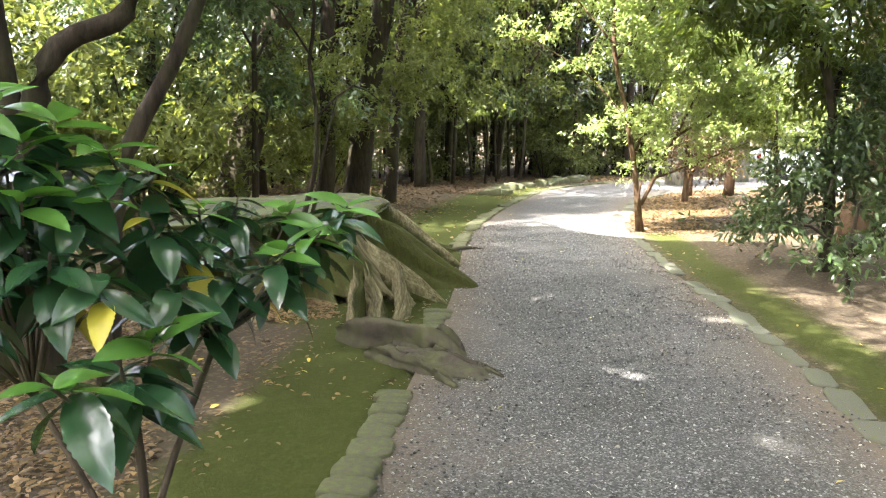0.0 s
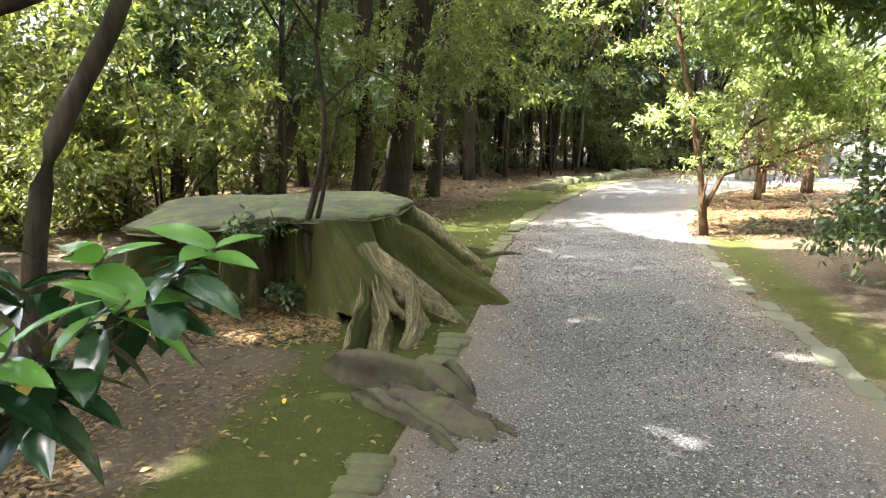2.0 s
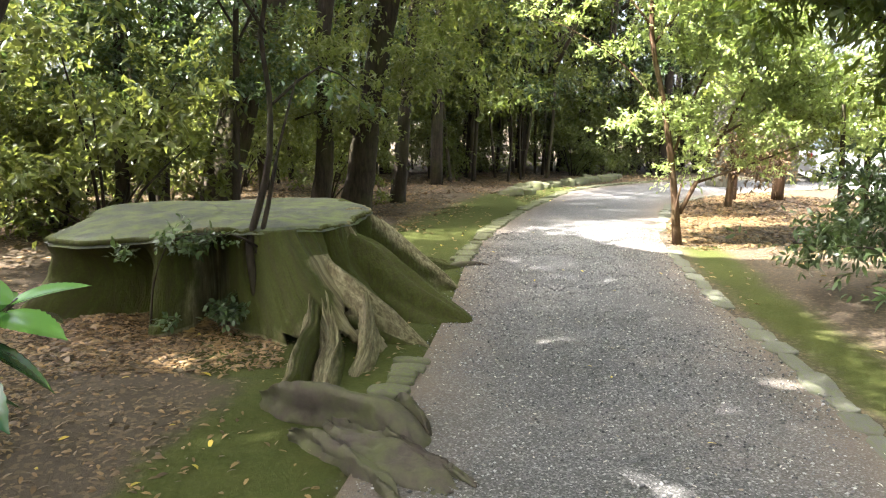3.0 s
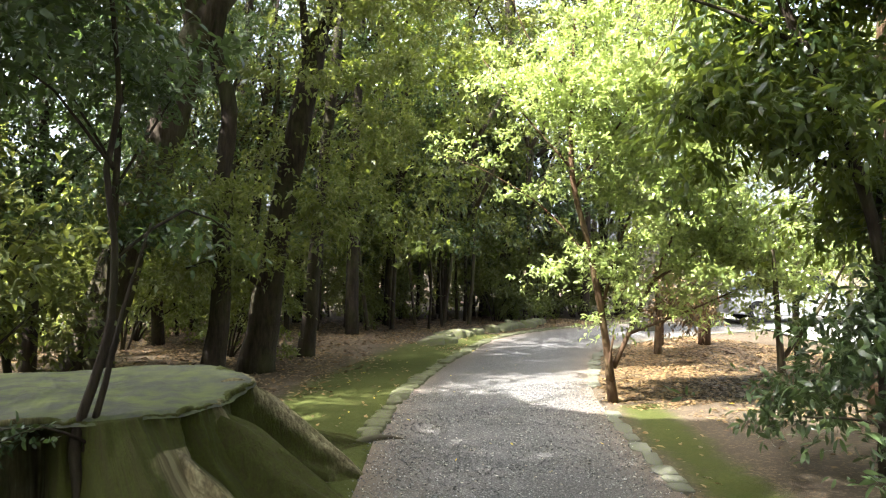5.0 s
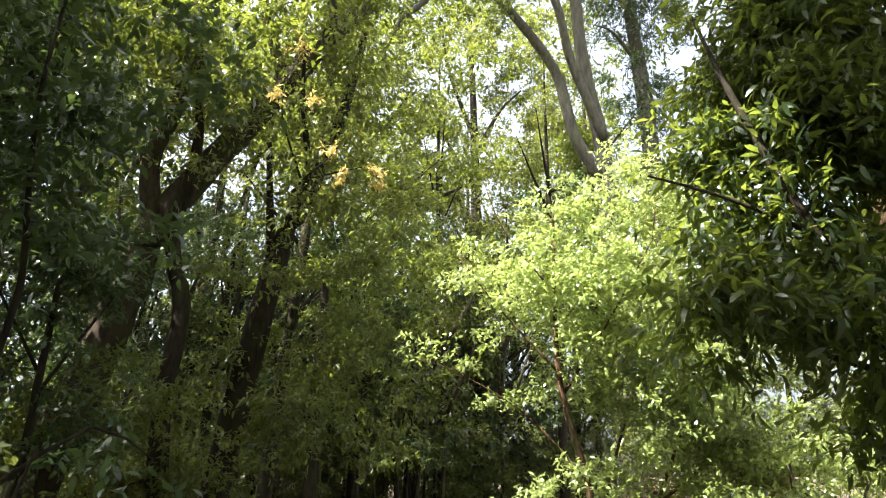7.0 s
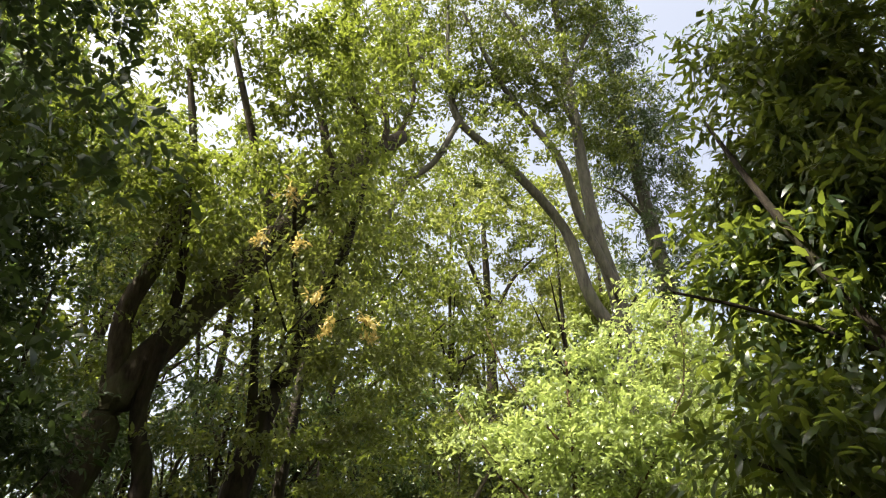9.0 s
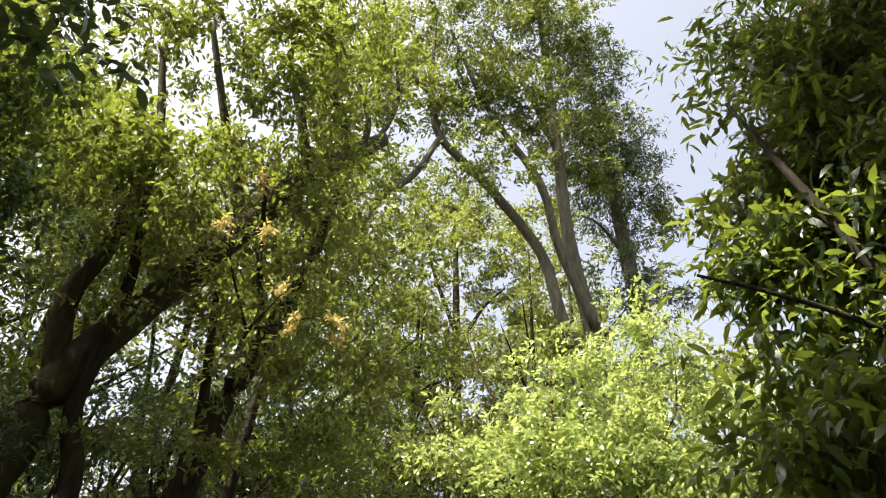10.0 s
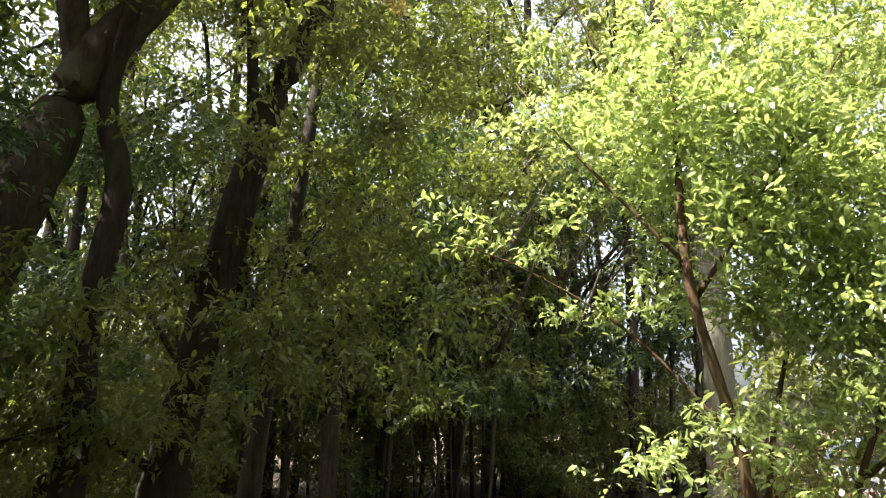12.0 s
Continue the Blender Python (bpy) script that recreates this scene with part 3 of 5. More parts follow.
def wedge_into(bm, rows, section, rough=0.024):
    """A split slab along rows (x, y, z, width, height): the section is set up on the side to the right of the way."""
    line = smooth_line(rows, 0.014)
    rings = []
    for i, (x, y, z, w, h) in enumerate(line):
        d = Vector(line[min(i + 1, len(line) - 1)][:3]) - Vector(line[max(i - 1, 0)][:3])
        d.z = 0
        d.normalize()
        side = Vector((d.y, -d.x, 0))
        ring = []
        for k, (a, b) in enumerate(section):
            q = Vector((x, y, z)) + side * (a * w) + Vector((0, 0, b * h))
            q += side * rough * 2 * noise.noise((i * 0.075, k * 1.3, x)) + Vector((0, 0, rough * 1.6 * noise.noise((i * 0.09, k * 0.9, y + 4)))) + Vector((0, 0, rough * 0.9 * noise.noise(q * 14) + rough * 0.5 * noise.noise(q * 34))) + side * rough * (0.8 * noise.noise(q * 15) + 0.5 * noise.noise(q * 38))
            ring.append(bm.verts.new(q))
        rings.append(ring)
    n = len(section)
    for a, b in zip(rings, rings[1:]):
        for k in range(n):
            bm.faces.new((a[k], a[(k + 1) % n], b[(k + 1) % n], b[k])).smooth = True
    bm.faces.new(rings[0][::-1])
    bm.faces.new(rings[-1])
    bmesh.ops.recalc_face_normals(bm, faces=bm.faces)


WAVE = [(0.5, -0.3), (0.62, 0.1), (0.52, 0.35), (0.6, 0.6), (0.68, 0.86), (0.6, 1.0), (0.42, 1.04), (0.25, 0.98), (0.0, 0.9), (-0.3, 0.84), (-0.6, 0.72), (-0.9, 0.52), (-1.15, 0.25), (-1.3, 0.0), (-1.3, -0.3)]
SLAB = [(0.9, -0.3), (1.02, 0.1), (1.0, 0.45), (0.88, 0.8), (0.62, 0.98), (0.4, 0.9), (0.15, 0.96), (-0.2, 0.8), (-0.38, 0.98), (-0.6, 0.96), (-0.9, 0.7), (-1.0, 0.35), (-1.0, 0.05), (-0.9, -0.3)]


def build_roots():
    """Plates of root lying beside the path: (rows, section)."""
    for label, lines in (
        ("thick wave-shaped mossy root lying across the kerb", [([(0.94, 4.9, 0, 0.05, 0.1), (1.08, 4.78, 0, 0.11, 0.19), (1.26, 4.67, 0, 0.14, 0.22), (1.44, 4.57, 0, 0.15, 0.2), (1.58, 4.46, 0, 0.15, 0.19), (1.67, 4.33, 0, 0.12, 0.14), (1.7, 4.2, -0.01, 0.06, 0.05)], WAVE),
                                                               ([(1.66, 4.7, 0, 0.03, 0.05), (1.76, 4.56, 0, 0.045, 0.15), (1.8, 4.44, 0, 0.045, 0.12), (1.82, 4.32, -0.01, 0.02, 0.03)], WAVE)]),
        ("broken flat root with a splintered end on gravel", [([(1.06, 4.5, 0, 0.03, 0.06), (1.2, 4.33, 0, 0.06, 0.11), (1.32, 4.14, 0, 0.075, 0.1), (1.43, 3.94, 0, 0.06, 0.07), (1.5, 3.74, -0.01, 0.03, 0.03)], WAVE),
                                                              ([(1.28, 4.5, 0, 0.05, 0.09), (1.44, 4.28, 0, 0.13, 0.085), (1.57, 4.1, 0, 0.17, 0.075), (1.68, 3.94, 0, 0.13, 0.05), (1.76, 3.8, -0.01, 0.05, 0.02)], SLAB),
                                                              ([(1.56, 4.3, 0.02, 0.02, 0.08), (1.7, 4.12, 0, 0.035, 0.07), (1.82, 3.95, 0, 0.03, 0.04), (1.9, 3.82, -0.01, 0.015, 0.02)], SLAB)])):
        base = thing("exposed_root", (0, 0, 0), label, "root")
        for rows, section in lines:
            bm = bmesh.new()
            wedge_into(bm, [(1.0 + (x - 1.0) * 0.84, y, z, w * 0.9, h) for x, y, z, w, h in rows], section, 0.016)
            part("root_limb", bm, ROOTWOOD, base)
    # a low root reaching the path beyond the stump
    base = thing("exposed_root", (0, 0, 0), "bare pale root end at the path's edge", "root")
    for pts in ([(2.9, 8.2, 0.0, 0.035), (3.15, 8.27, 0.025, 0.035), (3.36, 8.3, 0.015, 0.025), (3.5, 8.2, -0.005, 0.012)], [(3.1, 8.3, 0.015, 0.025), (3.25, 8.5, 0.015, 0.02), (3.36, 8.62, 0.0, 0.01)]):
        limbs(base, "root_limb", [pts], ROOTWOOD, 10, 0.14, 0.06)


build_roots()


# ---- kerbs ----
def stone_mesh(i):
    """An irregular flat kerb stone, 1 x 1 x 1, rounded at the top."""
    r = random.Random(100 + i)
    k = 14
    ang = [2 * math.pi * (j + r.uniform(-0.3, 0.3)) / k for j in range(k)]
    rad = [r.uniform(0.43, 0.52) for _ in ang]
    v, f = [], []
    for z, s in ((-0.5, 0.97), (0.2, 1.0), (0.42, 0.93), (0.5, 0.6)):
        for a, q in zip(ang, rad):
            x, y = math.cos(a) * q, math.sin(a) * q
            e = min(1.28, (abs(math.cos(a)) ** 5 + abs(math.sin(a)) ** 5) ** -0.2)
            v.append((x * e * s, y * e * s, z + r.uniform(-0.07, 0.07)))
    v.append((0, 0, 0.5))
    for j in range(3):
        for a in range(k):
            b = (a + 1) % k
            f.append((j * k + a, j * k + b, (j + 1) * k + b, (j + 1) * k + a))
    for a in range(k):
        f.append((3 * k + a, 3 * k + (a + 1) % k, 4 * k))
    me = bpy.data.meshes.new("kerb_stone")
    me.from_pydata(v, [], f)
    me.shade_smooth()
    return me


def build_kerb(name, line, side, material, label, skip, widths, lengths, height, y0=-3.0, y1=19.0):
    base = tagged(thing(name), label, "kerb", kind="structure")
    kinds = [stone_mesh(i) for i in range(8)]
    for me in kinds:
        me.materials.append(material)
    s = np.concatenate([[0], np.cumsum(np.linalg.norm(np.diff(line, axis=0), axis=1))])
    r = random.Random(len(name))
    u = 0.0
    while u < s[-1] - 1:
        ln = r.uniform(*lengths)
        mid = u + ln / 2
        x, y = np.interp(mid, s, line[:, 0]), np.interp(mid, s, line[:, 1])
        x2, y2 = np.interp(mid + 0.1, s, line[:, 0]), np.interp(mid + 0.1, s, line[:, 1])
        u += ln * 0.98
        if not y0 < y < y1 or any(a < y < b for a, b in skip) or r.random() < 0.04:
            continue
        w = r.uniform(*widths)
        ang = math.atan2(y2 - y, x2 - x)
        off = side * (w * 0.35 + r.uniform(-0.03, 0.03))
        ob = new("kerb_stone", kinds[r.randrange(8)])
        ob.parent = base
        ob.matrix_local = Matrix.LocRotScale((x - math.sin(ang) * off, y + math.cos(ang) * off, height * r.uniform(0.2, 0.5)), Euler((r.uniform(-0.06, 0.06), r.uniform(-0.06, 0.06), ang + r.uniform(-0.12, 0.12))), (ln, w, height * 1.6))


build_kerb("kerb_left", LL, 0.6, KERB_MOSSY, "mossy irregular stones edging the gravel path", [(3.75, 4.75), (5.45, 8.3)], (0.15, 0.27), (0.1, 0.24), 0.04)
build_kerb("kerb_right", RR, -0.6, KERB_GREY, "grey flat stones edging the gravel path", [(8.6, 10.0)], (0.12, 0.22), (0.16, 0.46), 0.02)


# ---- trees with a place of their own ----
def tree(name, at, trunk, boughs, blobs, count, size, leaf, bark, label, category="tree", group="", sides=11, kind="", trunk_label="", **kw):
    """A tree at its foot: trunk, boughs as one limb part each, and a crown of leaves. Points are in world metres."""
    base = thing(name, at, label, category, group, kind)
    rel = [(x - at[0], y - at[1], z - at[2], r) for x, y, z, r in trunk]
    rel[0] = (rel[0][0], rel[0][1], -0.1, rel[0][3] * 1.25)
    limbs(base, "trunk", [rel], bark, sides, 0.07, 0.22, trunk_label)
    for b in boughs:
        limbs(base, "bough", [[(x - at[0], y - at[1], z - at[2], r) for x, y, z, r in b]], bark, 7, 0.06, 0.2)
    if count:
        crown(base, [(x - at[0], y - at[1], z - at[2], a, b, c) for x, y, z, a, b, c in blobs], count, size, leaf, **kw)
    return base


tree("evergreen_tree", (2.85, 13.0, 0), [(2.85, 13, 0, 0.24), (3.05, 12.95, 1.5, 0.2), (3.3, 12.8, 3.1, 0.18), (3.6, 12.75, 4.7, 0.16), (3.95, 12.7, 5.7, 0.13), (4.4, 12.7, 7, 0.09), (4.7, 12.6, 8.6, 0.05)],
     [[(3.5, 12.75, 4.3, 0.08), (3.42, 12.7, 5.2, 0.06), (3.3, 12.6, 6.3, 0.04)], [(4.0, 12.7, 5.8, 0.06), (3.6, 11.9, 6.6, 0.04), (3.4, 11.2, 7.2, 0.02)], [(2.95, 12.9, 1.2, 0.05), (2.3, 12.4, 1.6, 0.03), (1.8, 12.0, 1.5, 0.02)]],
     [(4.0, 12.6, 7.4, 1.7, 1.4, 1.5), (3.7, 11.3, 5.6, 1.0, 0.8, 0.9), (4.9, 12.8, 5.6, 1.2, 1.0, 1.0), (2.4, 12.3, 1.9, 0.9, 0.7, 0.7), (3.9, 12.9, 3.2, 1.3, 0.8, 1.0), (5.2, 13.2, 3.6, 1.2, 1.0, 0.9), (2.9, 12.0, 1.9, 0.9, 0.5, 0.5), (2.1, 11.7, 2.4, 0.8, 0.5, 0.5), (3.7, 12.2, 2.5, 1.0, 0.5, 0.6), (3.4, 12.0, 4.3, 0.9, 0.5, 0.6), (4.6, 12.4, 2.2, 0.9, 0.6, 0.5), (4.4, 12.2, 4.6, 0.9, 0.7, 0.6)],
     30000, 0.1, GREEN, DARKBARK, "dark leaning evergreen tree with drooping foliage", lay=0.7, clump=0.5, per=13)
tufts = thing("flowering_bough", (3.6, 11.0, 5.0), "yellow-orange young leaf tufts on a bough", "bough")
limbs(tufts, "stem", [[(0.1, 1.6, 0.6, 0.03), (0.0, 0.6, 0.4, 0.018), (0.05, -0.5, 0.3, 0.006)], [(0.0, 0.6, 0.4, 0.015), (0.6, 0.0, 0.45, 0.006)], [(0.0, 0.8, 0.5, 0.018), (-0.5, -0.1, 1.0, 0.008), (-0.3, 0.0, 1.9, 0.005)]], DARKBARK, 6, 0.05, 0.15)
for spot in ((0.07, -0.5, 0.32), (0.3, -0.3, 0.2), (0.66, -0.07, 0.46), (-0.63, -0.3, 1.08), (-0.33, 0.0, 1.9), (0.9, 0.2, 0.3), (-0.2, -0.4, 0.9)):
    crown(tufts, [(*spot, 0.11, 0.09, 0.06)], 63, 0.085, RUSSET, clump=0.06, slim=0.35, gaps=False)
tree("slender_tree", (3.85, 14.2, 0), [(3.85, 14.2, 0, 0.13), (4.0, 14.2, 2, 0.11), (4.25, 14.3, 4.5, 0.09), (4.6, 14.4, 8, 0.06), (4.8, 14.5, 10, 0.03)], [],
     [(4.7, 14.4, 8.5, 1.6, 1.5, 2.0), (4.3, 14.2, 4.6, 1.2, 1.0, 1.1)], 8000, 0.11, MIXED, DARKBARK, "slender dark-barked tree in the wood")
tree("spreading_tree", (0.6, 12.5, 0), [(0.6, 12.5, 0, 0.38), (0.68, 12.5, 0.4, 0.31), (1.09, 12.5, 1.87, 0.27), (1.5, 12.5, 3.2, 0.25), (1.68, 12.5, 3.95, 0.24), (1.95, 12.5, 4.8, 0.22), (2.42, 12.5, 5.64, 0.19), (3.0, 12.4, 6.5, 0.18), (3.95, 12.1, 7.95, 0.16), (4.6, 12.3, 8.85, 0.14), (5.3, 12.6, 9.8, 0.12)],
     [[(1.9, 12.5, 4.7, 0.15), (1.75, 12.4, 5.6, 0.13), (2.0, 12.3, 6.6, 0.11), (2.1, 12.2, 8.0, 0.07), (1.8, 12.1, 9.5, 0.04)],
      [(4.1, 12.15, 8.1, 0.08), (3.9, 12.1, 8.9, 0.07), (3.5, 12.0, 10.0, 0.05)], [(4.6, 12.3, 8.8, 0.08), (4.55, 12.3, 9.5, 0.07), (4.2, 12.3, 10.2, 0.05)],
      [(4.9, 12.4, 9.2, 0.07), (4.95, 12.4, 9.9, 0.05), (4.7, 12.4, 10.6, 0.04)], [(3.4, 12.3, 7.1, 0.09), (2.8, 12.0, 8.6, 0.06), (2.3, 11.8, 10.0, 0.04)], [(5.2, 12.6, 9.7, 0.05), (5.5, 12.6, 10.8, 0.04), (5.3, 12.5, 12.0, 0.02)]],
     [(2.6, 11.2, 7.6, 1.7, 1.3, 1.5), (1.2, 13.4, 5.4, 1.2, 0.8, 1.0), (3.6, 11.8, 9.6, 1.5, 1.3, 1.1), (0.4, 11.8, 7.8, 1.6, 1.4, 1.6), (1.2, 12.0, 10.5, 2.0, 1.6, 1.2), (4.6, 12.4, 11.6, 1.6, 1.2, 0.9), (3.4, 10.7, 5.6, 0.8, 0.5, 0.6), (-0.7, 12.4, 6.2, 1.2, 1.0, 1.0)],
     33000, 0.115, MIXED, BARK, "big leaning tree with cut limbs and yellow-green crown", lay=0.72, clump=0.5, per=15)
tree("slender_tree", (2.15, 12.3, 0), [(2.15, 12.3, 0, 0.15), (2.27, 12.3, 1.2, 0.13), (2.24, 12.3, 2.5, 0.12), (2.34, 12.35, 3.7, 0.11), (2.15, 12.4, 4.5, 0.1), (2.3, 12.3, 6.0, 0.07), (2.1, 12.2, 8.0, 0.03)], [],
     [(2.2, 12.2, 6.6, 1.2, 1.0, 1.2), (1.2, 11.6, 2.3, 0.9, 0.7, 0.8)], 5000, 0.1, GREEN, DARKBARK, "slender dark upright tree beside a bigger one")
tree("dark_evergreen", (0.9, 10.9, 0), [(0.9, 10.9, 0, 0.05), (0.95, 10.95, 1.5, 0.045), (1.0, 11.0, 3.2, 0.035), (1.1, 11.1, 5.2, 0.015)], [[(0.97, 10.97, 2.4, 0.02), (1.5, 11.1, 3.4, 0.012), (1.9, 11.2, 4.0, 0.006)], [(0.98, 10.98, 2.6, 0.02), (0.4, 11.0, 3.6, 0.012), (0.1, 11.1, 4.2, 0.006)]],
     [(1.0, 11.0, 3.7, 0.9, 0.8, 0.65), (1.2, 11.3, 3.9, 0.7, 0.6, 0.6), (0.1, 11.2, 4.7, 0.8, 0.8, 0.8), (0.5, 11.2, 5.8, 0.8, 0.8, 0.7)], 9000, 0.1, DEEP, DARKBARK, "thin-stemmed dark evergreen under the big tree", lay=0.65, clump=0.4, per=12)
tree("dark_evergreen", (-0.5, 11.3, 0), [(-0.5, 11.3, 0, 0.08), (-0.45, 11.3, 2.0, 0.07), (-0.3, 11.3, 4.5, 0.05), (-0.2, 11.2, 7.5, 0.02)], [[(-0.4, 11.3, 3.0, 0.03), (0.3, 11.0, 4.0, 0.02), (0.8, 10.8, 4.5, 0.008)], [(-0.4, 11.3, 3.4, 0.03), (-1.2, 11.1, 4.4, 0.02), (-1.7, 11.0, 5.0, 0.008)], [(-0.3, 11.3, 4.6, 0.03), (0.4, 11.0, 5.8, 0.02), (0.7, 10.9, 6.6, 0.008)]],
     [(-0.4, 11.2, 4.0, 1.1, 0.8, 0.6), (-1.3, 11.2, 5.0, 1.0, 0.8, 0.8), (0.2, 11.1, 5.4, 1.0, 0.8, 0.8), (-0.5, 11.2, 6.6, 1.3, 1.0, 0.9), (0.3, 11.0, 7.6, 1.0, 0.8, 0.7), (-1.6, 11.2, 3.4, 0.8, 0.6, 0.5), (-0.6, 11.0, 2.7, 1.0, 0.6, 0.6), (-0.2, 10.9, 1.7, 0.9, 0.5, 0.5), (0.7, 10.9, 2.7, 0.8, 0.5, 0.6), (-1.4, 11.0, 2.2, 0.8, 0.5, 0.6), (1.3, 11.1, 2.0, 0.6, 0.4, 0.5)], 21000, 0.11, DEEP, DARKBARK, "dark drooping evergreen among the wood's edge", lay=0.65, clump=0.45, per=13)
tree("dark_evergreen", (-0.2, 13.8, 0), [(-0.2, 13.8, 0, 0.1), (-0.15, 13.8, 2.0, 0.08), (0.0, 13.8, 4.5, 0.05), (0.1, 13.7, 6.5, 0.02)], [[(-0.1, 13.8, 2.2, 0.03), (0.5, 13.5, 3.0, 0.02), (0.9, 13.4, 3.4, 0.008)], [(-0.1, 13.8, 2.8, 0.03), (-0.8, 13.5, 3.6, 0.02), (-1.2, 13.4, 4.2, 0.008)]],
     [(-0.2, 13.6, 2.4, 1.1, 0.6, 0.7), (0.5, 13.5, 3.4, 0.9, 0.6, 0.7), (-0.8, 13.6, 3.6, 0.9, 0.6, 0.8), (0.0, 13.6, 4.6, 1.1, 0.7, 0.7), (-0.3, 13.6, 5.8, 1.0, 0.7, 0.7), (0.7, 13.5, 2.0, 0.7, 0.5, 0.6)], 15000, 0.11, DEEP, DARKBARK, "dark dense evergreen deeper in the wood", lay=0.65, clump=0.45, per=13)
# pale forked tree, tall behind the others
PY = 16.5
tree("pale_forked_tree", (12.9, 16.7, 0), [(12.9, 16.7, 0, 0.302), (12.8, 16.6, 4, 0.259), (12.6, 16.5, 8.0, 0.238), (12.55, PY, 10.0, 0.209), (12.1, PY, 12.4, 0.173), (11.95, PY, 16.0, 0.144), (11.75, PY, 20.3, 0.094), (11.5, PY, 24, 0.043)],
     [[(12.4, PY, 9.0, 0.173), (11.7, PY, 10.0, 0.158), (11.15, PY, 11.8, 0.137), (9.7, PY, 13.3, 0.122), (8.25, PY, 14.4, 0.108), (7.9, PY, 15.8, 0.094), (6.7, PY, 16.5, 0.072), (5.5, PY, 18.5, 0.036)],
      [(8.25, PY, 14.4, 0.086), (7.6, PY, 12.9, 0.079), (6.9, PY, 12.0, 0.072), (6.45, PY, 11.0, 0.065), (6.5, PY, 10.5, 0.036)],
      [(8.0, PY, 15.5, 0.065), (7.95, PY, 17, 0.058), (8.0, PY, 19.5, 0.036)],
      [(12.5, 16.3, 10.0, 0.144), (11.5, 16.2, 12.0, 0.122), (10.9, 16, 13.6, 0.108), (9.4, 16, 15.5, 0.079), (8.2, 16, 18, 0.043)],
      [(11.95, PY, 15.5, 0.086), (11.0, PY, 17.6, 0.072), (9.8, PY, 19.4, 0.043)], [(11.9, PY, 17.2, 0.072), (12.6, PY, 19, 0.058), (13.4, PY, 20.6, 0.036)]],
     [(8.0, 16.5, 18.5, 2.6, 2.0, 1.8), (11.5, 16.5, 20.5, 2.6, 2.0, 2.0), (6.0, 16.3, 15.5, 1.4, 1.4, 1.8), (10.0, 16.0, 16.0, 1.6, 1.2, 1.5), (13.0, 16.5, 16.5, 1.6, 1.5, 2.2), (9.2, 15.6, 13.2, 1.6, 1.0, 0.9), (8.8, 16.4, 15.6, 2.0, 1.2, 1.2), (6.2, 16.5, 13.0, 1.3, 1.0, 1.2), (10.5, 16.5, 23, 3.0, 2.0, 1.4)],
     48000, 0.15, MIXED, PALEBARK, "tall pale-barked tree with forked sunlit trunks", trunk_label="pale sunlit trunk", gaps=True, lay=0.4, simple=True)
tree("tall_conifer", (15.5, 17.5, 0), [(15.5, 17.5, 0, 0.34), (15.3, 17.5, 6, 0.3), (15.1, 17.5, 12, 0.24), (14.6, 17.5, 18, 0.14), (14.3, 17.5, 22, 0.05)], [[(14.9, 17.5, 13.6, 0.07), (13.9, 17.3, 14.2, 0.04), (13.0, 17, 14.0, 0.02)]],
     [(14.8, 17.4, 16.5, 1.9, 1.6, 3.0), (15.0, 17.4, 12.0, 1.5, 1.3, 1.2), (14.2, 17.4, 20.5, 1.5, 1.5, 2.0)], 20000, 0.18, DEEP, PALEBARK, "tall dark conifer with straight pale trunk", slim=0.25, gaps=True, simple=True)
tree("far_tree", (14.6, 27.2, 0), [(14.6, 27.2, 0, 0.3), (14.6, 27.2, 9, 0.24), (14.55, 27.2, 15, 0.17), (14.4, 27.2, 21, 0.08)],
     [[(14.6, 27.2, 14.6, 0.1), (15.8, 27.2, 16.8, 0.07), (16.8, 27, 18.0, 0.04)], [(14.55, 27.2, 15.2, 0.1), (13.4, 27.2, 18.0, 0.07), (12.9, 27, 20, 0.04)], [(14.5, 27.2, 13.0, 0.08), (12.6, 27, 15.5, 0.05), (11.4, 27, 16.6, 0.03)]],
     [(14.5, 27.2, 21.5, 3.4, 2.6, 1.9), (17.5, 27.2, 18.8, 2.2, 2, 1.4), (11.6, 27, 18.8, 2.2, 2, 1.5), (13, 27, 15.8, 1.6, 1.5, 0.7)], 15000, 0.2, MIXED, DARKBARK, "far dark-stemmed tree against the bright sky", gaps=False, simple=True)

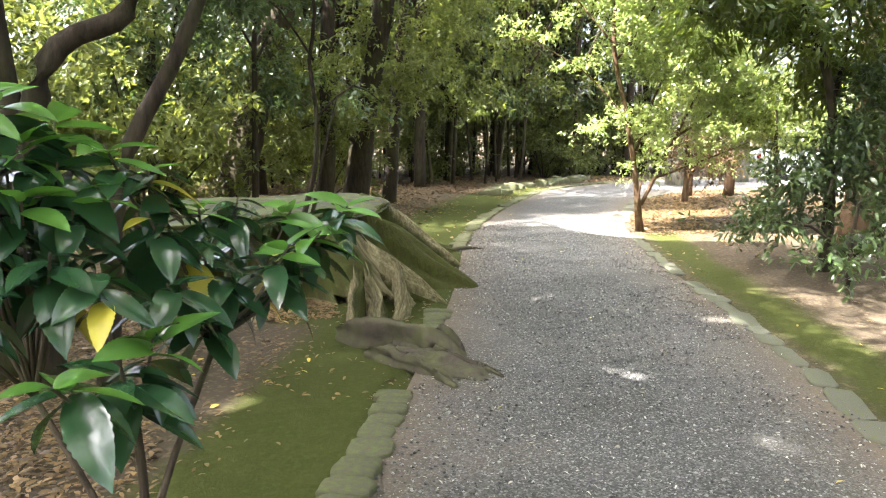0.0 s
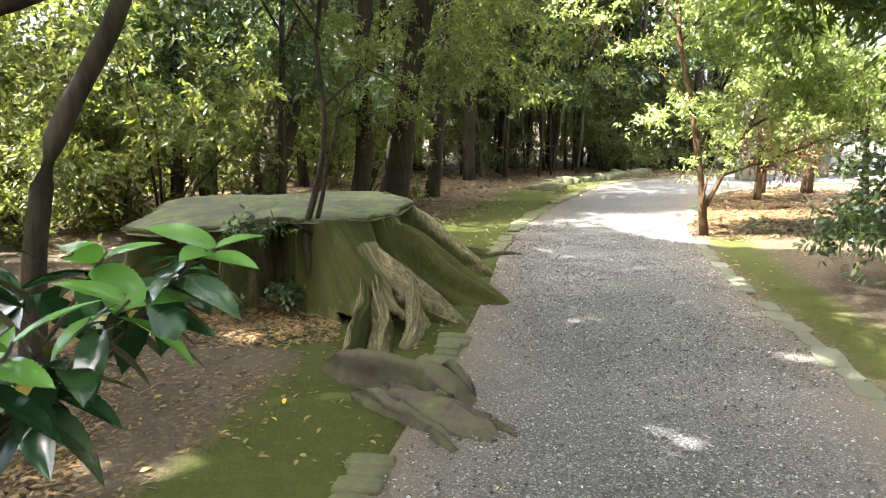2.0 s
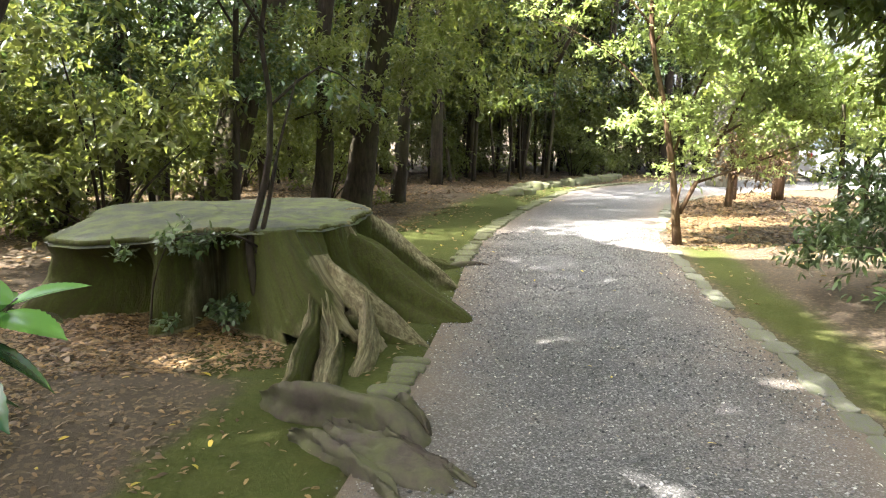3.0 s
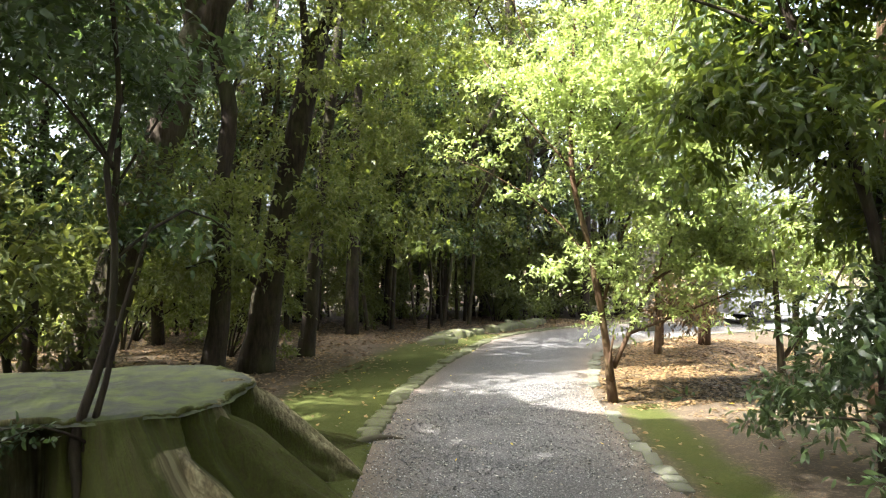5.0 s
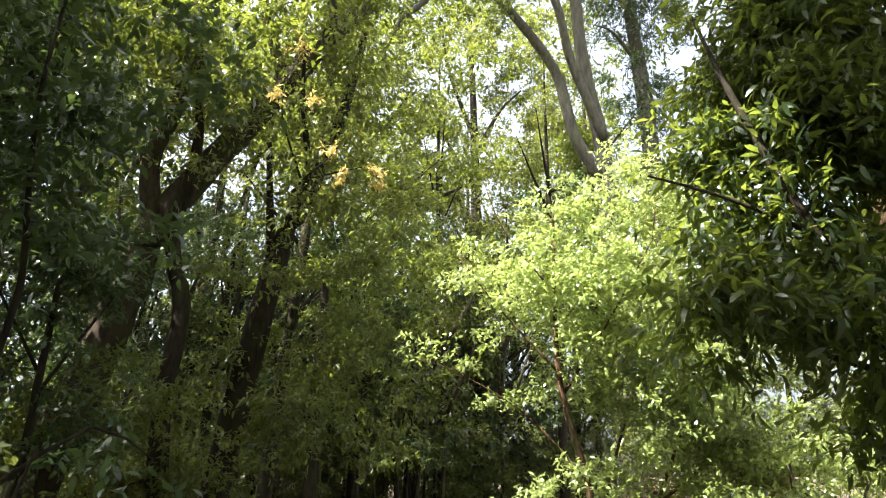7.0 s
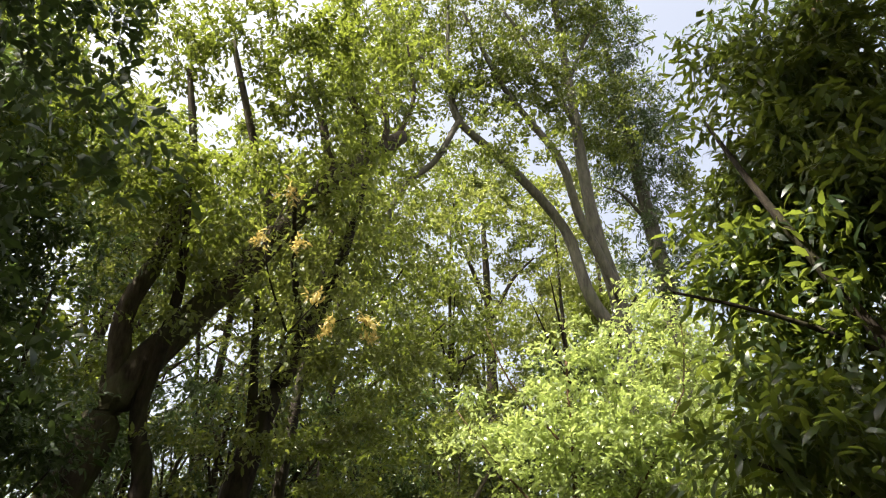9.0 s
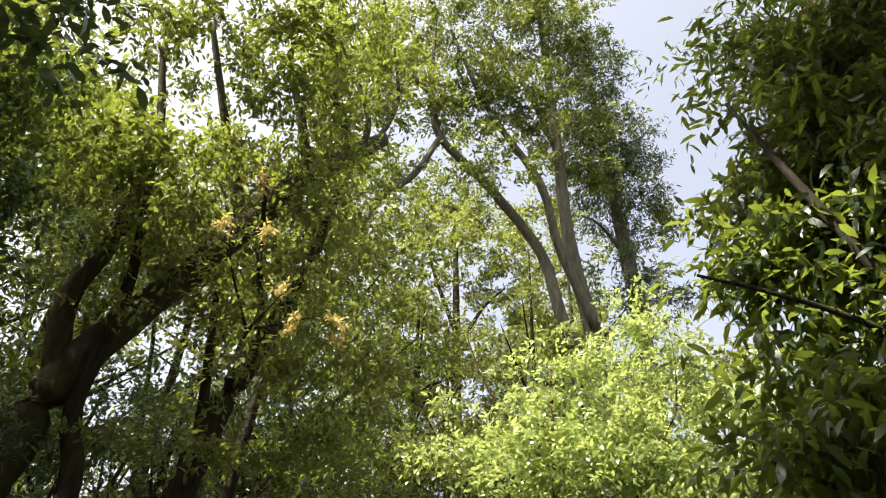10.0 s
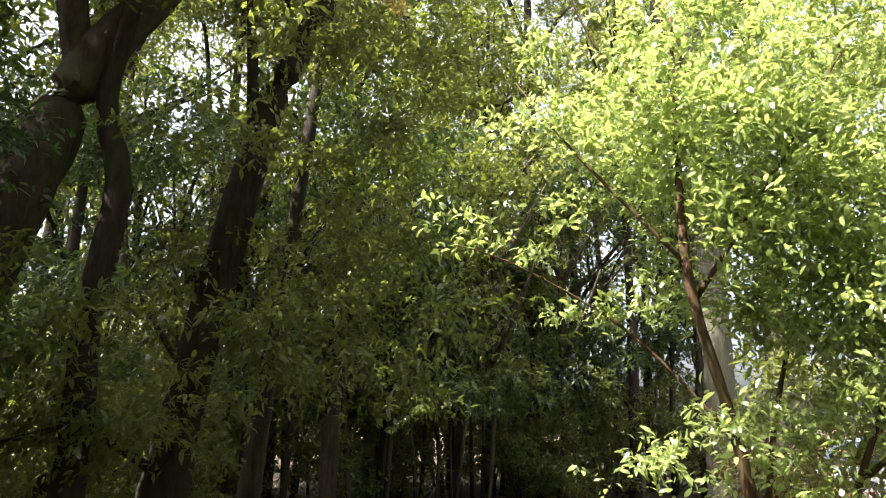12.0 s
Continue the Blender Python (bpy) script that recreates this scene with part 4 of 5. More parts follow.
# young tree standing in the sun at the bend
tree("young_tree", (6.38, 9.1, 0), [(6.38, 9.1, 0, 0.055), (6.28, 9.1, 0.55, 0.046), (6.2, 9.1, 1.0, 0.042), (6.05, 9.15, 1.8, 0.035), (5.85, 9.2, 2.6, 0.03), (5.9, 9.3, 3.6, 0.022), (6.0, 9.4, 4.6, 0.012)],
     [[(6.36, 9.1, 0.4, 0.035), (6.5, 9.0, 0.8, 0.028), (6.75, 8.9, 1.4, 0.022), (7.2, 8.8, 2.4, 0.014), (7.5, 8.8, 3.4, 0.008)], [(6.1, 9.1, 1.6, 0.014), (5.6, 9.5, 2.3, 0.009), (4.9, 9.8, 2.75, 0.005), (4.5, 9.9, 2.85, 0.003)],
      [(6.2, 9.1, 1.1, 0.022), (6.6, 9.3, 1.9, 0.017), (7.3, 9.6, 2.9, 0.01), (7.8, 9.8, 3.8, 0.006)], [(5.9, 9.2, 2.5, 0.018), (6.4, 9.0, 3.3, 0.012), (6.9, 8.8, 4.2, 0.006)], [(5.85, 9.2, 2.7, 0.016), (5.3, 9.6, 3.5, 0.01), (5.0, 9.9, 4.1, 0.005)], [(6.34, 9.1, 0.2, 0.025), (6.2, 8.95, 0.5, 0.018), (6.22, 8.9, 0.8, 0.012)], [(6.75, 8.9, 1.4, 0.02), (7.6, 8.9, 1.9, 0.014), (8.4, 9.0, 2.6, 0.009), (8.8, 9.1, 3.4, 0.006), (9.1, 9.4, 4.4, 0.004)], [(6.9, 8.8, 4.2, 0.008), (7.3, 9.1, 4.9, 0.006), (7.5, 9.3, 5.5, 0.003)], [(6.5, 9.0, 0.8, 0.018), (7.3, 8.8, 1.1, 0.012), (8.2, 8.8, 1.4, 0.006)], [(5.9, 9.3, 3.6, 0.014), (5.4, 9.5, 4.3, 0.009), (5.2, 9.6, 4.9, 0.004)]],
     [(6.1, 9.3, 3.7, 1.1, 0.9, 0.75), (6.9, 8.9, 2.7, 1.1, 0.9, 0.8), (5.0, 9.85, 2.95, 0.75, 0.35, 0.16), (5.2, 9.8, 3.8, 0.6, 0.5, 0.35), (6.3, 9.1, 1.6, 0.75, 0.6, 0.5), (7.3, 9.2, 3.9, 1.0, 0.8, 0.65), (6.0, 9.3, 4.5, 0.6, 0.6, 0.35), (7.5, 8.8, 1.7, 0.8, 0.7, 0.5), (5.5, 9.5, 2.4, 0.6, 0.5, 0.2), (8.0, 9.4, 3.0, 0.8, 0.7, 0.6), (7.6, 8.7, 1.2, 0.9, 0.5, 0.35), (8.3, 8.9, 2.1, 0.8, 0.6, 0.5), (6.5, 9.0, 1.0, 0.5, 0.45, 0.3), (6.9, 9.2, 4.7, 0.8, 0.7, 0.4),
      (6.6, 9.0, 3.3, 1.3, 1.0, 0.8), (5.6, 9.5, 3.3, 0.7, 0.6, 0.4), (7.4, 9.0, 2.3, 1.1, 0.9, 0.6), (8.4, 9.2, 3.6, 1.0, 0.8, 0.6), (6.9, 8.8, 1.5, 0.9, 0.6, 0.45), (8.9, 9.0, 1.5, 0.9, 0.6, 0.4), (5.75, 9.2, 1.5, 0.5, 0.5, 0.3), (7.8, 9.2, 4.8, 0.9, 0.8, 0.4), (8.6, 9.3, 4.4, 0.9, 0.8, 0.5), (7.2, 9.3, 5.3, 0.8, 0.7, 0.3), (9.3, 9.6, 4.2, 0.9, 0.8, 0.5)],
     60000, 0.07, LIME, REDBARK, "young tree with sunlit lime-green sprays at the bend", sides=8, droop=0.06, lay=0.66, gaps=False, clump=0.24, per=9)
# lime leaves here stand in for sun on a green shrub
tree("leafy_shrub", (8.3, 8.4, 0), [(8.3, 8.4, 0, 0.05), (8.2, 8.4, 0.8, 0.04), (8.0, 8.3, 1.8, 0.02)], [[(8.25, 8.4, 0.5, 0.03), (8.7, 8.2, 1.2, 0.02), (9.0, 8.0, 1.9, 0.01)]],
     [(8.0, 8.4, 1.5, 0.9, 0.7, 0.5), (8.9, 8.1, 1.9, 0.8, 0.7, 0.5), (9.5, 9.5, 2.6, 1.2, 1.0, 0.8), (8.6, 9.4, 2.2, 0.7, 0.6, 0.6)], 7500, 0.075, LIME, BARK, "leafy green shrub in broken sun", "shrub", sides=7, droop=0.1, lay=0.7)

# big dark shrub leaning over the path
tree("overhanging_tree", (6.45, 5.8, 0), [(6.45, 5.8, 0, 0.06), (6.38, 5.8, 1.2, 0.05), (6.27, 5.8, 1.93, 0.045), (5.88, 5.85, 2.81, 0.04), (5.6, 5.95, 3.4, 0.035), (5.4, 6.2, 4.3, 0.025), (5.4, 6.5, 5.2, 0.012)],
     [[(6.1, 5.82, 2.3, 0.025), (5.5, 6.1, 2.5, 0.018), (4.9, 6.4, 2.75, 0.01)], [(5.7, 5.9, 3.2, 0.02), (5.2, 6.2, 3.5, 0.014), (4.8, 6.5, 3.7, 0.008)], [(6.36, 5.8, 1.0, 0.03), (6.0, 5.4, 1.1, 0.02), (5.6, 5.1, 0.9, 0.01)], [(6.3, 5.8, 1.7, 0.03), (6.9, 6.2, 2.6, 0.02), (7.2, 6.6, 3.6, 0.01)]],
     [(6.0, 6.5, 4.9, 0.7, 0.7, 0.9), (5.6, 6.6, 4.0, 0.4, 0.45, 0.6), (5.7, 6.4, 3.2, 0.5, 0.5, 0.5), (6.2, 6.1, 4.2, 0.8, 0.7, 0.9), (6.4, 5.8, 3.0, 0.8, 0.6, 0.6), (5.3, 6.5, 2.6, 0.5, 0.4, 0.3), (6.4, 6.2, 5.8, 0.8, 0.7, 0.6), (6.7, 6.2, 2.2, 0.6, 0.6, 0.4), (5.1, 6.05, 2.9, 0.4, 0.35, 0.3), (5.6, 5.7, 2.6, 0.5, 0.4, 0.4), (6.9, 6.3, 5.0, 0.7, 0.7, 0.8)],
     36000, 0.125, WAXY, DARKBARK, "dark broad-leaved small tree leaning over the path", slim=0.3, droop=0.55, lay=0.55, clump=0.3, per=12)
tree("low_shrub", (6.0, 5.1, 0), [(6.0, 5.1, 0, 0.03), (5.95, 5.1, 0.4, 0.025), (5.9, 5.0, 0.9, 0.012)], [[(5.97, 5.1, 0.3, 0.02), (5.6, 5.25, 0.6, 0.012), (5.1, 5.4, 0.65, 0.006)], [(5.97, 5.1, 0.3, 0.02), (6.3, 4.9, 0.7, 0.012), (6.5, 4.7, 0.9, 0.006)]],
     [(5.15, 5.4, 0.65, 0.35, 0.3, 0.2), (5.7, 5.55, 0.9, 0.5, 0.4, 0.3), (5.6, 5.0, 0.3, 0.35, 0.3, 0.2), (6.3, 5.6, 1.2, 0.6, 0.5, 0.45), (6.8, 5.6, 1.8, 0.6, 0.5, 0.45), (6.3, 4.7, 0.6, 0.45, 0.4, 0.4), (6.1, 6.3, 0.5, 0.4, 0.4, 0.3)], 6500, 0.105, DEEP, DARKBARK, "low dark glossy shrub on bare soil", "shrub", sides=7, slim=0.34, lay=0.6)
tree("cedar_tree", (8.5, 7.1, 0), [(8.5, 7.1, 0, 0.26), (8.48, 7.1, 1.5, 0.23), (8.45, 7.1, 4, 0.21), (8.4, 7.1, 9, 0.15), (8.4, 7.1, 13, 0.05)], [], [(8.4, 7.1, 9.5, 1.7, 1.6, 2.2)], 4500, 0.13, DEEP, REDBARK, "straight cedar with reddish-brown bark", "tree", trunk_label="reddish fibrous bark", slim=0.25)

# stems by the shrub at the left edge
tree("bent_tree", (-0.85, 4.55, 0), [(-0.85, 4.55, 0, 0.11), (-0.83, 4.55, 1.1, 0.095), (-0.8, 4.55, 1.5, 0.08), (-0.71, 4.55, 1.84, 0.065), (-0.55, 4.55, 2.0, 0.06), (-0.35, 4.55, 2.08, 0.058), (-0.24, 4.55, 2.25, 0.055), (-0.2, 4.6, 2.8, 0.045), (-0.5, 4.7, 4.2, 0.03)], [[(-0.84, 4.55, 1.2, 0.07), (-0.95, 4.6, 2.0, 0.06), (-1.0, 4.7, 3.4, 0.04)]],
     [(-0.5, 4.7, 4.4, 1.1, 1.0, 0.8)], 3000, 0.1, GREEN, DARKBARK, "small tree with a sharply bent grey limb")
tree("dark_stem_tree", (-0.5, 4.4, 0), [(-0.5, 4.4, 0, 0.06), (-0.42, 4.4, 0.9, 0.052), (-0.3, 4.4, 1.4, 0.048), (-0.11, 4.4, 1.75, 0.045), (0.06, 4.4, 2.1, 0.042), (0.35, 4.5, 3.0, 0.03), (0.5, 4.6, 4.2, 0.015)], [],
     [(0.45, 4.6, 4.6, 1.0, 1.0, 0.7)], 3000, 0.1, GREEN, DARKBARK, "thin leaning dark-stemmed tree beside the shrub")
tree("trunk_tree", (-1.15, 4.95, 0), [(-1.2, 4.95, 0, 0.23), (-1.18, 4.95, 1.5, 0.19), (-1.15, 4.95, 3.5, 0.16), (-1.1, 5, 7, 0.09)], [], [(-1.2, 5.0, 6.8, 1.8, 1.7, 1.2)], 6000, 0.11, GREEN, BARK, "straight brown-barked tree by the leaf litter")
tree("stump_sapling", (1.02, 6.42, 0), [(1.02, 6.42, 0, 0.036), (0.96, 6.45, 0.4, 0.032), (0.94, 6.48, 0.62, 0.03), (1.02, 6.52, 0.9, 0.026), (1.1, 6.56, 1.25, 0.023), (1.11, 6.6, 1.7, 0.02), (1.06, 6.6, 2.1, 0.018), (1.12, 6.6, 2.5, 0.016), (1.05, 6.6, 3.4, 0.012), (1.1, 6.7, 4.4, 0.007)],
     [[(0.99, 6.46, 0.55, 0.022), (1.08, 6.5, 0.9, 0.018), (1.16, 6.5, 1.3, 0.012), (1.3, 6.55, 1.8, 0.006)], [(1.12, 6.6, 1.6, 0.012), (1.5, 6.8, 1.9, 0.008), (1.8, 6.9, 1.75, 0.004)], [(1.1, 6.6, 2.1, 0.012), (0.8, 6.5, 2.5, 0.008), (0.6, 6.4, 2.6, 0.004)], [(1.0, 6.45, 0.6, 0.01), (0.8, 6.35, 0.72, 0.006), (0.6, 6.3, 0.66, 0.003)]],
     [(1.7, 7.0, 1.75, 0.35, 0.3, 0.3), (1.1, 6.7, 3.3, 0.9, 0.8, 0.6), (0.5, 6.5, 2.9, 0.6, 0.6, 0.5), (0.72, 6.33, 0.7, 0.35, 0.1, 0.09), (0.9, 6.7, 4.3, 1.1, 0.9, 0.7), (0.2, 6.9, 3.6, 0.8, 0.8, 0.7), (0.3, 6.8, 5.0, 1.2, 0.9, 0.7), (0.25, 6.8, 2.75, 0.8, 0.7, 0.4)], 17000, 0.08, DEEP, DARKBARK, "thin twin-stemmed sapling growing against the stump", sides=8, lay=0.6)
tree("russet_bush", (9.9, 12.6, 0), [(9.9, 12.6, 0, 0.06), (9.9, 12.6, 0.8, 0.05), (9.8, 12.6, 1.6, 0.03)], [[(9.9, 12.6, 0.5, 0.05), (10.3, 12.4, 1.1, 0.03), (10.6, 12.2, 1.5, 0.015)]],
     [(9.9, 12.5, 1.2, 0.6, 0.5, 0.5), (10.5, 12.3, 0.9, 0.6, 0.5, 0.4), (11.2, 13.0, 0.8, 0.5, 0.5, 0.4)], 3200, 0.09, LITTER, REDBARK, "dead brown bush with reddish bare stems", "bush")

# ---- added trees, mostly out of view, placed to shade the path and wood ----
# foot, then middle, height and half width of the crown
SHADE_CANOPY = [(5.5, 2.9, 3.8, 5.0, 9.5, 2.0), (-3.2, 4.6, -3.2, 5.2, 10.0, 2.3), (-4.8, 7.2, -5.2, 7.6, 9.5, 2.4), (-2.3, 8.7, -1.9, 8.2, 10.0, 2.0), (-2.6, 6.3, 0.4, 6.2, 10.5, 2.2), (-6.2, 4.6, -6.4, 4.8, 9.0, 2.4), (-3.5, 1.5, -3.6, 2.6, 9.5, 2.3),
          (-1.8, -2.2, -1.6, 0.2, 9.0, 2.3), (4.4, -1.8, 2.2, 2.6, 10.0, 2.2), (-8.5, 6.6, -8.5, 6.4, 9.5, 2.3), (-5.0, 2.6, -5.5, 3.2, 10.5, 1.9), (-6.8, 1.2, -6.9, 1.6, 10.2, 2.2),
          (6.6, 0.4, 5.6, 1.6, 9.0, 2.5), (7.6, 3.2, 7.2, 4.2, 9.5, 2.2), (1.6, -5.4, 1.2, -3.6, 9.0, 2.6), (-5.2, -2.4, -4.8, -2.0, 9.0, 2.6), (5.6, -5.0, 5.2, -3.4, 8.5, 2.6), (9.4, 0.6, 9.2, 1.0, 8.0, 2.6), (-3.6, 14.6, -2.2, 15.0, 11.5, 2.4), (-3.0, 18.0, -1.6, 18.0, 12.0, 2.5), (0.3, 21.0, 1.3, 20.8, 12.5, 2.6), (3.6, 22.6, 4.0, 22.2, 12.0, 2.5), (-2.6, -5.8, -2.4, -6.0, 8.0, 2.6), (2.6, -9.0, 2.4, -8.4, 7.5, 2.8)]
for x, y, tx, ty, z, r in SHADE_CANOPY:
    lx, ly = tx - x, ty - y
    tree("woodland_tree", (x, y, 0), [(x, y, 0, 0.2), (x + lx * 0.06, y + ly * 0.06, 2, 0.16), (x + lx * 0.4, y + ly * 0.4, 5.5, 0.13), (tx, ty, z, 0.08), (tx, ty, z + 1.2, 0.03)],
         [[(x + lx * 0.4, y + ly * 0.4, 5.5, 0.07), (tx + r * 0.5 * math.cos(k), ty + r * 0.5 * math.sin(k), z - 0.8, 0.05), (tx + r * 0.9 * math.cos(k), ty + r * 0.9 * math.sin(k), z, 0.02)] for k in (0.5, 2.4, 4.6)],
         [(tx, ty, z, r, r, 1.2), (tx + r * 0.5, ty + 0.4, z - 0.7, r * 0.6, r * 0.6, 0.7), (tx - 0.6, ty - r * 0.4, z + 0.9, r * 0.7, r * 0.7, 0.8)], 13000, 0.17, MIXED, DARKBARK, "tall broad-leaved tree added to shade the path and wood", group="woodland trees", lay=0.75, simple=True, clump=0.7, per=4)


# ---- the wood around: trees and undergrowth in a few kinds ----
def kind_tree(i, h, r, count, size, leaf, bark, low=0.25, stout=1.0):
    q = random.Random(50 + i)
    base = thing("wood_tree", (0, 0, 0), "broad-leaved tree of the dense wood, some unseen to block skylight", "tree", "trees of the wood")
    b = [q.uniform(-0.7, 0.7), q.uniform(-0.7, 0.7)]
    limbs(base, "trunk", [[(0, 0, -0.2, 0.15 * stout), (b[0] * 0.2 + 0.1, b[1] * 0.2, h * 0.3, 0.11 * stout), (b[0] * 0.7 - 0.1, b[1] * 0.7, h * 0.65, 0.08 * stout), (b[0], b[1], h, 0.02)]], bark, 8, 0.07, 0.6)
    for k in range(4):
        a, z = q.uniform(0, 6.28), h * q.uniform(0.35, 0.75)
        limbs(base, "bough", [[(b[0] * z / h, b[1] * z / h, z, 0.06), (b[0] + r * 0.5 * math.cos(a), b[1] + r * 0.5 * math.sin(a), z + 0.9, 0.04), (b[0] + r * math.cos(a), b[1] + r * math.sin(a), z + 1.8, 0.012)]], bark, 6, 0.05, 0.5)
    blobs = [(b[0] + q.uniform(-r, r) * 0.75, b[1] + q.uniform(-r, r) * 0.75, h * (low + (1 - low) * k / 10), r * q.uniform(0.45, 0.75), r * q.uniform(0.45, 0.75), h * q.uniform(0.06, 0.1)) for k in range(11)]
    crown(base, blobs, count, size, leaf, gaps=False, lay=0.65, simple=True, clump=0.6, per=13)
    return base


def kind_bush(i, h, r, count, size, leaf, bark):
    q = random.Random(80 + i)
    base = thing("undergrowth_shrub", (0, 0, 0), "dense evergreen undergrowth shrub, some unseen to block skylight", "shrub", "undergrowth")
    tips = [(q.uniform(-r, r) * 0.8, q.uniform(-r, r) * 0.8, h * (0.14 + 0.86 * k / 9)) for k in range(10)]
    for x, y, z in tips[:6]:
        limbs(base, "stem", [[(x * 0.1, y * 0.1, -0.05, 0.022), (x * 0.4, y * 0.4, z * 0.5, 0.016), (x, y, z, 0.006)]], bark, 5, 0.05, 0.4)
    crown(base, [(x, y, z * 0.92, r * 0.5, r * 0.5, h * 0.15) for x, y, z in tips], count, size, leaf, gaps=False, lay=0.65, simple=True, clump=0.4, per=11)
    return base


def scatter(kinds, spots, seed, low=0.85, high=1.2):
    q = random.Random(seed)
    used = set()
    for x, y in spots:
        src = kinds[q.randrange(len(kinds))]
        s, a = q.uniform(low, high), q.uniform(0, 6.28)
        if src.name not in used:
            used.add(src.name)
            src.matrix_basis = Matrix.LocRotScale((x, y, 0), Euler((0, 0, a)), (s, s, s))
            continue
        ob = copy_thing(src, Matrix.LocRotScale((x, y, 0), Euler((0, 0, a)), None))
        ob.scale = (s, s, s)
    for k in kinds:
        if k.name not in used:
            k.matrix_basis = Matrix.Translation((-9, 24, 0))


def spots(n, seed, x0, x1, y0, y1, apart, clear):
    q = random.Random(seed)
    out = []
    for _ in range(4000):
        if len(out) >= n:
            break
        x, y = q.uniform(x0, x1), q.uniform(y0, y1)
        if clear(x, y) and all((x - a) ** 2 + (y - b) ** 2 > apart ** 2 for a, b in out):
            out.append((x, y))
    return out


def off_path(margin):
    def ok(x, y):
        dl, dr = path_sides(np.array([(x, y)]))
        return min(dl[0], dr[0]) < -margin
    return ok


clear2 = off_path(2.4)


def back_ok(x, y):
    """The far wood: behind the clearing and left of it, not on the open ground by the road."""
    if not clear2(x, y) or (x > 8.5 and y < 19 - 0.2 * (x - 8.5)):
        return False
    if -1.2 < x < 9 and y < 17.5:
        return False
    return y > 17.5 or x < -2.5


# DEEP leaves on two kinds stand in for the shade inside the wood
trees_far = [kind_tree(0, 9, 2.2, 8500, 0.16, DEEP, DARKBARK), kind_tree(1, 11, 2.5, 9500, 0.17, MIXED, DARKBARK), kind_tree(2, 8, 2.0, 8000, 0.15, DEEP, DARKBARK, 0.2)]
NEAR_WOOD = [(-0.6, 18.6), (1.6, 17.0), (5.6, 17.6), (3.4, 19.0), (7.2, 20.0), (5.2, 21.6), (9.4, 21.4), (11.6, 22.2), (13.8, 22.8), (16.2, 23.2), (12.4, 24.8), (10.2, 23.6), (8.0, 24.3), (2.0, 22.5)]
# unseen trees behind and beside the camera, added to block low skylight
UNSEEN_BLOCKERS = [(-9, -1), (-9.5, 3), (-10, 7), (-8, -5), (-6.5, -7.5), (-0.8, -11.5), (3.4, -12), (8, -6.5), (10.5, -3), (12.5, 2), (-8.5, -10), (9.5, -10), (-12, 5), (-12, 0), (-11.5, -5), (13, -5)]
scatter(trees_far, UNSEEN_BLOCKERS + NEAR_WOOD + spots(7, 3, -14, 24, 12, 34, 2.6, lambda x, y: back_ok(x, y) and (y > 26 or x < -9)), 4)
tall = [kind_tree(9, 19, 3.2, 9500, 0.21, MIXED, DARKBARK, 0.4), kind_tree(10, 16, 2.8, 8000, 0.19, GREEN, DARKBARK, 0.45)]
for k in tall:
    tagged(k, "tall olive-green tree rising behind the wood", "tree", "tall trees behind")
scatter(tall, [(8.6, 25.5), (12.4, 31.0), (5.0, 26.5), (1.0, 25.5), (10.8, 22.5), (22, 30), (15.2, 29.0), (17.6, 27.4), (20.2, 29.5), (13.6, 20.4), (16.0, 20.8)], 21, 0.95, 1.1)
shrubs = [kind_bush(0, 2.6, 1.4, 6500, 0.11, GREEN, DARKBARK), kind_bush(1, 2.0, 1.3, 5000, 0.1, GREEN, DARKBARK), kind_bush(2, 3.2, 1.4, 7000, 0.115, GREEN, DARKBARK)]


def shrub_ok(x, y):
    if not clear2(x, y):
        return False
    if x > 9 and y < 20:
        return False
    if x < -1.6:
        return y > 9.0 + 0.3 * max(0, x + 6) and y < 19
    return 19.6 + 0.15 * (x - 4) < y < 25 or (x < 1.6 and 15.5 < y < 19)


# shrubs from (-7, 0) on stand unseen, added to block low skylight
scatter(shrubs, spots(46, 9, -10, 14, 4, 26, 1.2, shrub_ok) + [(-0.6, 10.6), (-2.0, 9.9), (-3.4, 10.6), (-4.8, 10.2), (-1.4, 12.0), (-3.0, 12.4), (-4.6, 12.6), (-6.2, 11.4), (-1.6, 14.0), (-6.0, 14.0), (2.6, 14.6), (10.6, 20.4), (12.2, 20.8), (13.8, 21.2), (15.4, 21.4), (17.0, 21.8), (18.8, 22.2), (20.8, 22.6), (23, 22.8), (14.5, 23.4), (17.6, 24), (11.4, 22.2), (-7, 0), (-7, 3.6), (-7.2, 7), (-6.5, -3.5), (-5.6, -5.5), (3.4, -3.6), (4.6, -1.4), (5.4, 1.4), (7.4, 1.8), (3.0, -6.5), (6.5, -4.5), (-8, -2.2), (-8.2, 5.4), (1.8, -9.5), (-8.6, -7.4)], 6)

thin = [kind_tree(12, 6.0, 1.0, 1500, 0.13, GREEN, BARK, 0.35, 0.36), kind_tree(13, 7.0, 1.1, 1700, 0.13, DEEP, DARKBARK, 0.45, 0.42), kind_tree(14, 5.0, 0.9, 1300, 0.12, GREEN, DARKBARK, 0.3, 0.3)]
for k in thin:
    tagged(k, "thin upright young stem in the dense wood", "tree", "thin stems")
scatter(thin, spots(64, 33, 1.5, 17, 18.2, 23.5, 0.55, lambda x, y: clear2(x, y) and y > 18.3 + 0.1 * max(0, x - 6)) + spots(6, 34, -5, 0.5, 10.5, 15, 1.2, clear2), 35)

# growth on the open side, by the road; lime leaves paint it sunlit
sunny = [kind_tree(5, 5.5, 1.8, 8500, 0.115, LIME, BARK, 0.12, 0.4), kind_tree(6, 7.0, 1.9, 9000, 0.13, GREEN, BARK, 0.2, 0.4)]
